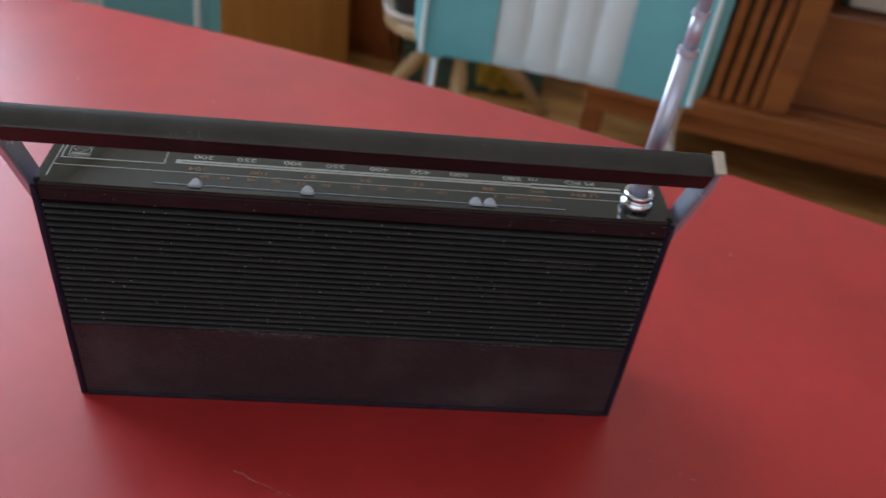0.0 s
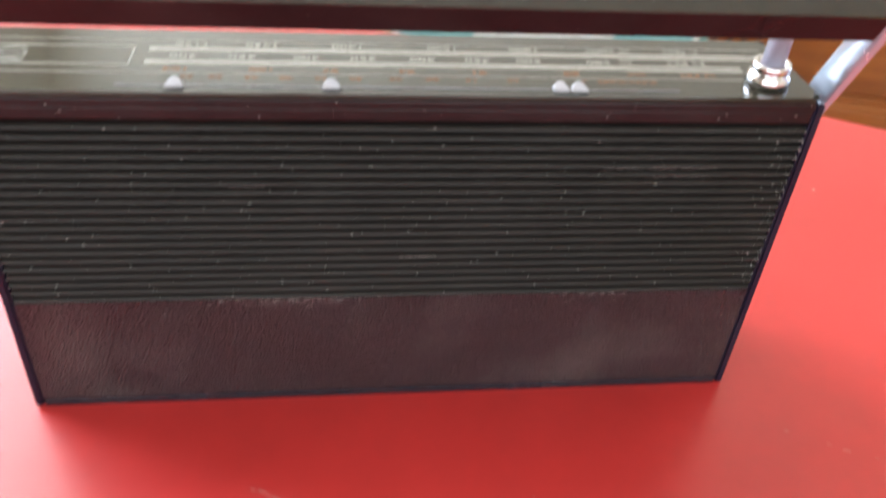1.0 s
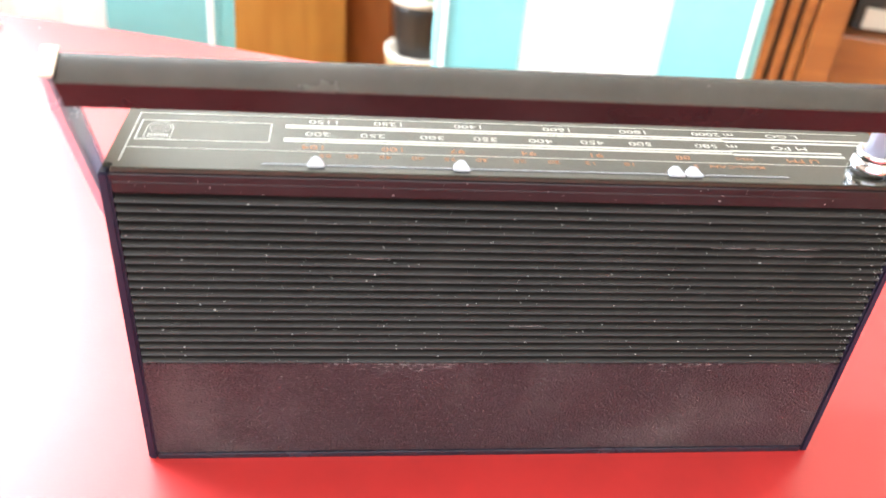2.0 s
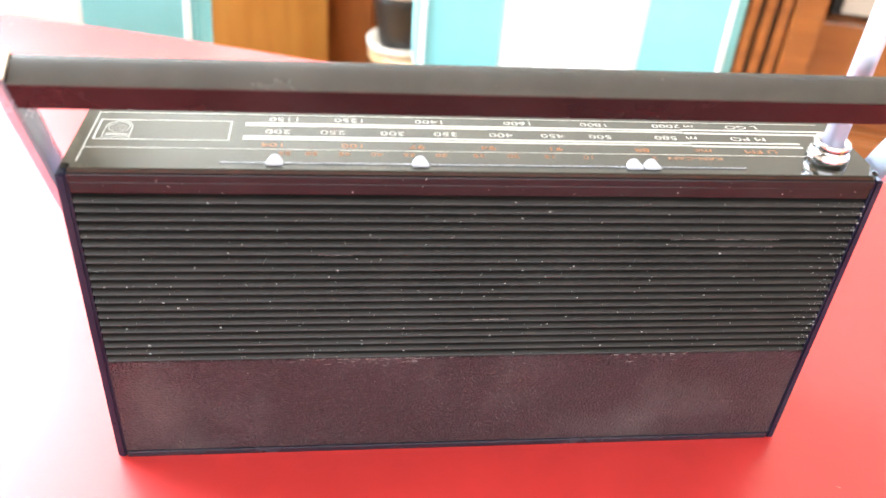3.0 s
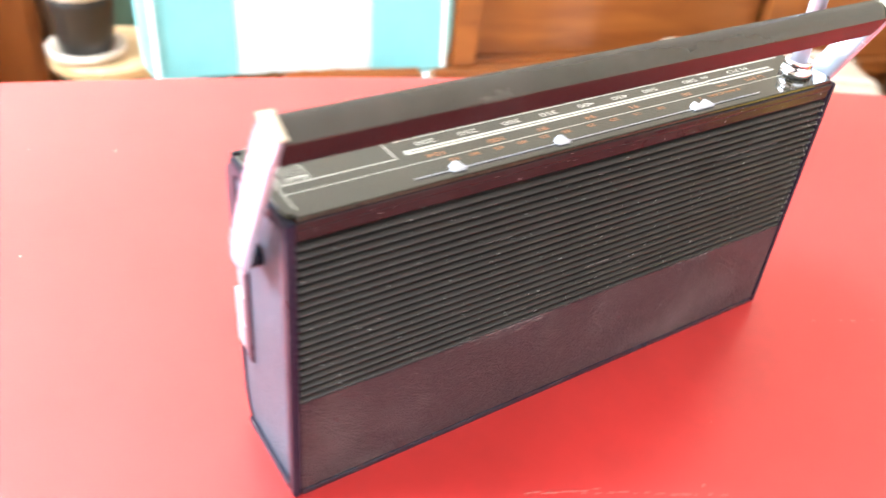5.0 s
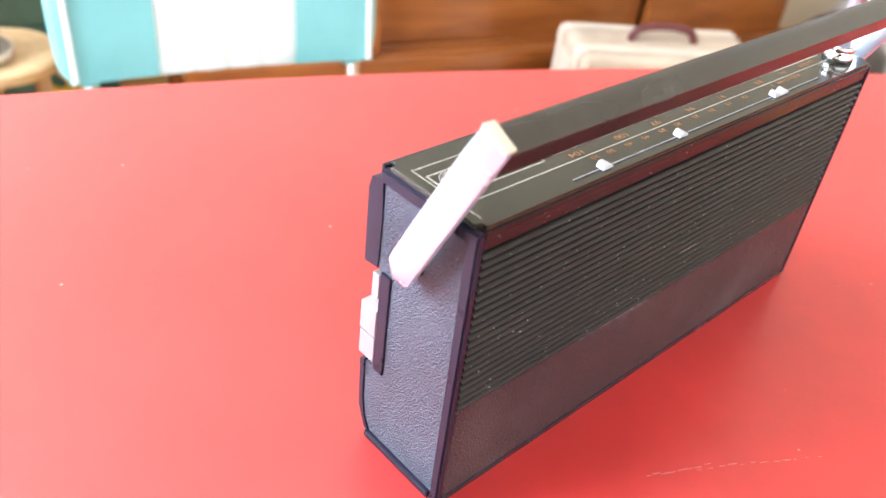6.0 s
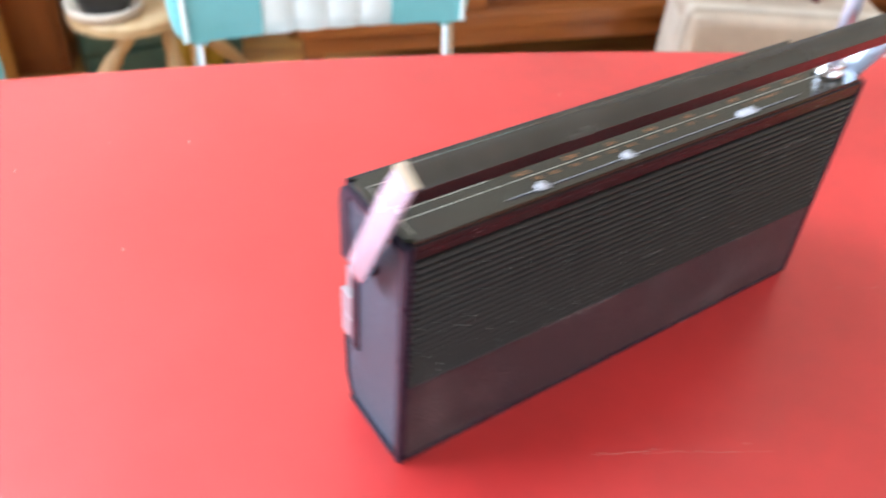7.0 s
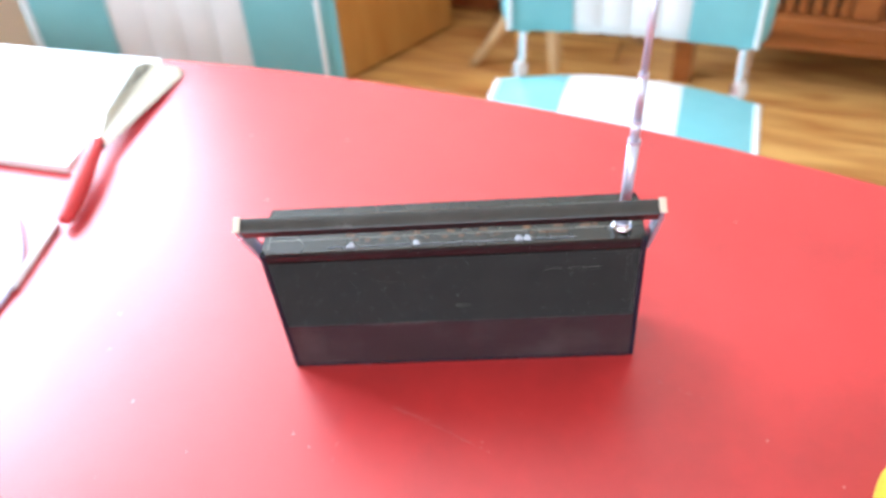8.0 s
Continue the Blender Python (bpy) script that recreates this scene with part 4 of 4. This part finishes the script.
def plant_pot():
    ob = thing("plant_pot", pose(0.085, 1.53, FLOOR_Z + 0.3265), "dark flower pot with pale rims on the stool", "plant pot")
    part("saucer", lathe([(0.060, 0.0), (0.075, 0.004), (0.078, 0.022), (0.072, 0.022), (0.066, 0.008)]), M_CREAM_CLOTH, ob, "pale saucer", smooth=True)
    part("pot", lathe([(0.050, 0.0081), (0.056, 0.04), (0.064, 0.11), (0.066, 0.135), (0.060, 0.135), (0.058, 0.120)]), M_BLACK, ob, smooth=True)
    part("rim", lathe([(0.066, 0.130), (0.071, 0.132), (0.071, 0.148), (0.064, 0.148)]), M_CREAM_CLOTH, ob, "pale rim", smooth=True)
    rnd = random.Random(7)
    bm = bmesh.new()
    for k in range(46):
        a, r, h = rnd.uniform(0, 6.28), rnd.uniform(0.01, 0.075), rnd.uniform(0.13, 0.22)
        m = pose(r * math.cos(a), r * math.sin(a), h, rnd.uniform(-50, 50), rnd.uniform(-50, 50), math.degrees(a))
        w, l = rnd.uniform(0.008, 0.014), rnd.uniform(0.03, 0.05)
        vs = [bm.verts.new(m @ Vector(q)) for q in ((-w, 0, 0), (0, -l * 0.5, -0.004), (w, 0, 0), (0, l * 0.6, -0.004))]
        bm.faces.new(vs)
    part("foliage", bm, M_LEAF, ob, "green leaves")
    for k in range(5):
        a = k * 1.3
        fl = bmesh.new()
        bmesh.ops.create_icosphere(fl, subdivisions=2, radius=0.012)
        for v in fl.verts:
            v.co *= 1 + 0.3 * math.sin(5 * v.co.x * 100 + 3 * v.co.y * 100)
        part("blossom", fl, M_FLOWER, ob, "red blossom").location = (0.04 * math.cos(a), 0.04 * math.sin(a), 0.19 + 0.01 * (k % 3))
    return ob


plant_pot()


def yellow_cloth():
    """A crumpled cloth hung over the front of the green crate."""
    bm = bmesh.new()
    rows = []
    for j in range(9):
        row = []
        for i in range(15):
            x, z = 0.265 + 0.125 * i / 14 + 0.010 * j / 8, -0.632 - 0.100 * j / 8 - 0.020 * i / 14
            row.append(bm.verts.new((x, 1.752 - 0.004 * math.sin(i * 1.3 + j * 0.8) - 0.010 * math.sin(math.pi * j / 8), z + 0.006 * math.sin(i * 0.9))))
        rows.append(row)
    for r0, r1 in zip(rows, rows[1:]):
        for i in range(14):
            bm.faces.new((r0[i], r0[i + 1], r1[i + 1], r1[i]))
    bmesh.ops.solidify(bm, geom=bm.faces[:], thickness=0.008)
    ob = part("yellow_cloth", bm, M_YELLOW, smooth=True)
    return tagged(ob, "yellow cloth hanging on the green crate's front", "cloth")


yellow_cloth()


def sewing_case():
    """Upright beige case with rounded corners, cream trim and a maroon handle."""
    ob = thing("carrying_case", pose(1.175, 0.915, FLOOR_Z, 0, 0, -33.8), "beige canvas carrying case with maroon handle on the floor", "case")
    part("body", box(0.0, 0.46, 0.0, 0.23, 0.0, 0.355, bevel=0.030, seg=5), M_BEIGE, ob)
    for y in (0.045, 0.185):
        part("trim", box(-0.003, 0.463, y - 0.009, y + 0.009, -0.0, 0.358, bevel=0.026, seg=4), M_CREAM_CLOTH, ob, "cream edge trim")
    # daylight on the left end, put into a paler patch
    part("lit_end_patch", box(-0.004, -0.0005, 0.070, 0.160, 0.040, 0.315, bevel=0.001), M_CREAM_CLOTH, ob, "cream patch for the lit end of the case")
    tube([(0.15, 0.115, 0.350), (0.15, 0.115, 0.385), (0.23, 0.115, 0.394), (0.31, 0.115, 0.385), (0.31, 0.115, 0.350)], 0.010, "handle", M_MAROON, ob, "maroon leather handle")
    return ob


sewing_case()


def round_stool():
    ob = thing("round_stool", pose(1.20, 0.43, FLOOR_Z), "round stool with pale grey padded seat and steel legs", "stool")
    part("pad", lathe([(0.165, 0.385), (0.178, 0.392), (0.180, 0.420), (0.170, 0.438), (0.10, 0.445), (0.01, 0.446)]), M_POINTER, ob, smooth=True)
    part("ring", lathe([(0.166, 0.372), (0.172, 0.374), (0.172, 0.386), (0.166, 0.386)]), M_CHROME, ob)
    for k in range(4):
        a = math.pi / 4 + k * math.pi / 2
        part("leg", rod((0.19 * math.cos(a), 0.19 * math.sin(a), 0), (0.13 * math.cos(a), 0.13 * math.sin(a), 0.376), 0.011), M_CHROME, ob, smooth=True)
    return ob


round_stool()


def sack(name, m, sx, sy, sz, mat, label, category, seed):
    bm = bmesh.new()
    bmesh.ops.create_icosphere(bm, subdivisions=4, radius=1.0)
    for v in bm.verts:
        n = 1 + 0.16 * noise.noise(v.co * 1.7 + Vector((seed, 0, 0))) + 0.05 * noise.noise(v.co * 5 + Vector((0, seed, 0)))
        v.co *= n
        v.co = Vector((v.co.x * sx, v.co.y * sy, max(v.co.z, -0.72) * sz + 0.72 * sz))
    ob = part(name, bm, mat, smooth=True)
    ob.matrix_world = m
    return tagged(ob, label, category)


sack("black_bag", ROOM @ pose(1.80, 1.40, FLOOR_Z), 0.20, 0.14, 0.20, M_BLACK, "slumped black bag on the floor beside the console", "bag", 3.1)
sack("grey_bag", ROOM @ pose(2.18, 1.55, FLOOR_Z), 0.20, 0.16, 0.24, M_POINTER, "pale grey cloth bag on the floor", "bag", 8.4)


# ---- things on the table ----
def chopping_board():
    ob = part("chopping_board", box(-0.34, 0.0, 0.0, 0.215, 0.0, 0.012, bevel=0.003), M_BOARD)
    ob.matrix_world = pose(-0.4330, 0.2740, 0.0, 0, 0, -14.5)
    return tagged(ob, "white plastic chopping board lying on the table", "board")


chopping_board()


def kitchen_knife():
    """Lies half on the board; local y runs from the grip to the tip."""
    ob = thing("kitchen_knife", pose(-0.4070, 0.3010, 0.0160, 0, 14, -1), "kitchen knife with red handle resting on the board", "knife")
    bm = bmesh.new()
    rim = [bm.verts.new((x, y, 0.0)) for x, y in ((-0.009, 0.0), (-0.010, 0.060), (-0.005, 0.160), (0.004, 0.171), (0.018, 0.173), (0.046, 0.171), (0.056, 0.163), (0.054, 0.150), (0.009, 0.0))]
    ridge = [bm.verts.new((x, y, z)) for x, y, z in ((-0.001, 0.0, 0.0016), (0.016, 0.166, 0.0016))]
    bm.faces.new(list(reversed(rim)))
    bm.faces.new((rim[0], ridge[0], ridge[1], rim[4], rim[3], rim[2], rim[1]))
    bm.faces.new((ridge[0], rim[8], rim[7], rim[6], rim[5], rim[4], ridge[1]))
    bm.faces.new((rim[8], ridge[0], rim[0]))
    bmesh.ops.triangulate(bm, faces=bm.faces[:])
    bmesh.ops.recalc_face_normals(bm, faces=bm.faces[:])
    part("blade", bm, M_STEEL, ob, "steel blade")
    bm = lathe([(0.0075, 0.0), (0.0100, 0.006), (0.0085, 0.02), (0.0120, 0.060), (0.0110, 0.095), (0.0080, 0.118), (0.0060, 0.122)], 20)
    grip = part("grip", bm, M_RED_PLASTIC, ob, "red plastic handle", smooth=True)
    grip.matrix_basis = pose(0.0, 0.004, 0.0035, 94, 0, 2) @ Matrix.Diagonal((1.0, 0.75, 1, 1)) @ pose(0, 0, -0.003)
    part("bolster", box(-0.010, 0.010, -0.006, 0.003, -0.001, 0.007, bevel=0.002), M_BLACK, ob)
    return ob


kitchen_knife()


def white_pen():
    ob = thing("white_pen", pose(0, 0, 0), "slim white pen lying on the table", "pen")
    a, b = Vector((-0.4190, 0.1900, 0.0038)), Vector((-0.4310, 0.1020, 0.0038))
    part("barrel", rod(a, b, 0.0038, seg=16), M_BOARD, ob, smooth=True)
    part("tip", rod(b, b + (b - a).normalized() * 0.010, 0.0034, 0.0010, seg=16), M_KEY, ob, smooth=True)
    return ob


white_pen()
cable = tube([(-0.60, 0.330, 0.0032), (-0.53, 0.275, 0.0032), (-0.4691, 0.2083, 0.0032), (-0.4461, 0.1648, 0.0032), (-0.4348, 0.1327, 0.0032), (-0.4325, 0.0954, 0.0032), (-0.440, 0.0674, 0.0032), (-0.47, 0.02, 0.0032), (-0.54, -0.02, 0.0032)], 0.0031, "cable", M_CABLE)
tagged(cable, "thin lilac-grey cable curving over the table", "cable")


def lemon():
    bm = bmesh.new()
    bmesh.ops.create_uvsphere(bm, u_segments=28, v_segments=18, radius=0.030)
    for v in bm.verts:
        v.co.x *= 1.25 + 0.25 * (abs(v.co.x) / 0.030) ** 4
        v.co += v.co.normalized() * 0.0008 * noise.noise(v.co * 60)
    ob = part("lemon", bm, M_LEMON, smooth=True)
    ob.matrix_world = pose(0.311, -0.148, 0.0295, 0, 0, 35)
    return tagged(ob, "ripe yellow lemon lying on the table", "lemon")


lemon()


# ---- scratches on the table top ----
def table_scratches():
    rnd = random.Random(11)
    inv = TABLE_M.inverted()
    top = bpy.data.objects["tabletop"]
    lines = [((-0.0527, -0.0449), (0.0232, -0.0883), 16), ((-0.057, -0.044), (-0.026, -0.058), 8), ((0.16, -0.03), (0.20, -0.05), 4), ((-0.10, -0.09), (-0.095, -0.06), 2)]
    for (ax, ay), (bx, by), n in lines:
        for k in range(n):
            u = (k + rnd.uniform(-0.3, 0.3)) / n
            a = inv @ Vector((ax + (bx - ax) * u, ay + (by - ay) * u + rnd.uniform(-0.0006, 0.0006), 0.0))
            d = (inv.to_3x3() @ Vector((bx - ax, by - ay, 0))).normalized()
            ln, w = rnd.uniform(0.001, 0.0045), rnd.uniform(0.00012, 0.0003)
            o = part("scratch", box(0, ln, -w, w, 0.00001, 0.00006), M_SCRATCH, top)
            o.matrix_basis = Matrix.Translation(a) @ pose(0, 0, 0, 0, 0, math.degrees(math.atan2(d.y, d.x)) + rnd.uniform(-4, 4))


table_scratches()


# ---- floor boards ----
def floor():
    ob = part("floor", box(WALL_L - 0.2, WALL_R + 0.2, WALL_F - 0.2, WALL_B + 0.2, FLOOR_Z - 0.06, FLOOR_Z - 0.020), M_UNDERLAY)
    ob.matrix_world = ROOM
    tagged(ob, "varnished pine plank floor with dark knots", "floor", kind="structure")
    width, gap = 0.118, 0.0022
    rnd = random.Random(5)
    shared = {}
    y = WALL_F
    while y < WALL_B:
        x = WALL_L
        first = True
        while x < WALL_R - 0.01:
            ln = min(rnd.choice((1.2, 1.6, 2.0)) if first else rnd.choice((1.6, 2.0, 2.4)), WALL_R - x)
            first = False
            key = round(ln, 3)
            if key not in shared:
                shared[key] = part("plank", box(gap, ln - gap, gap / 2, width - gap / 2, -0.0195, 0.0, bevel=0.0012, seg=1), M_PINE, ob)
                o = shared[key]
            else:
                o = new("plank", shared[key].data)
                o.parent = ob
            o.location = (x, y, FLOOR_Z)
            x += ln
        y += width


floor()
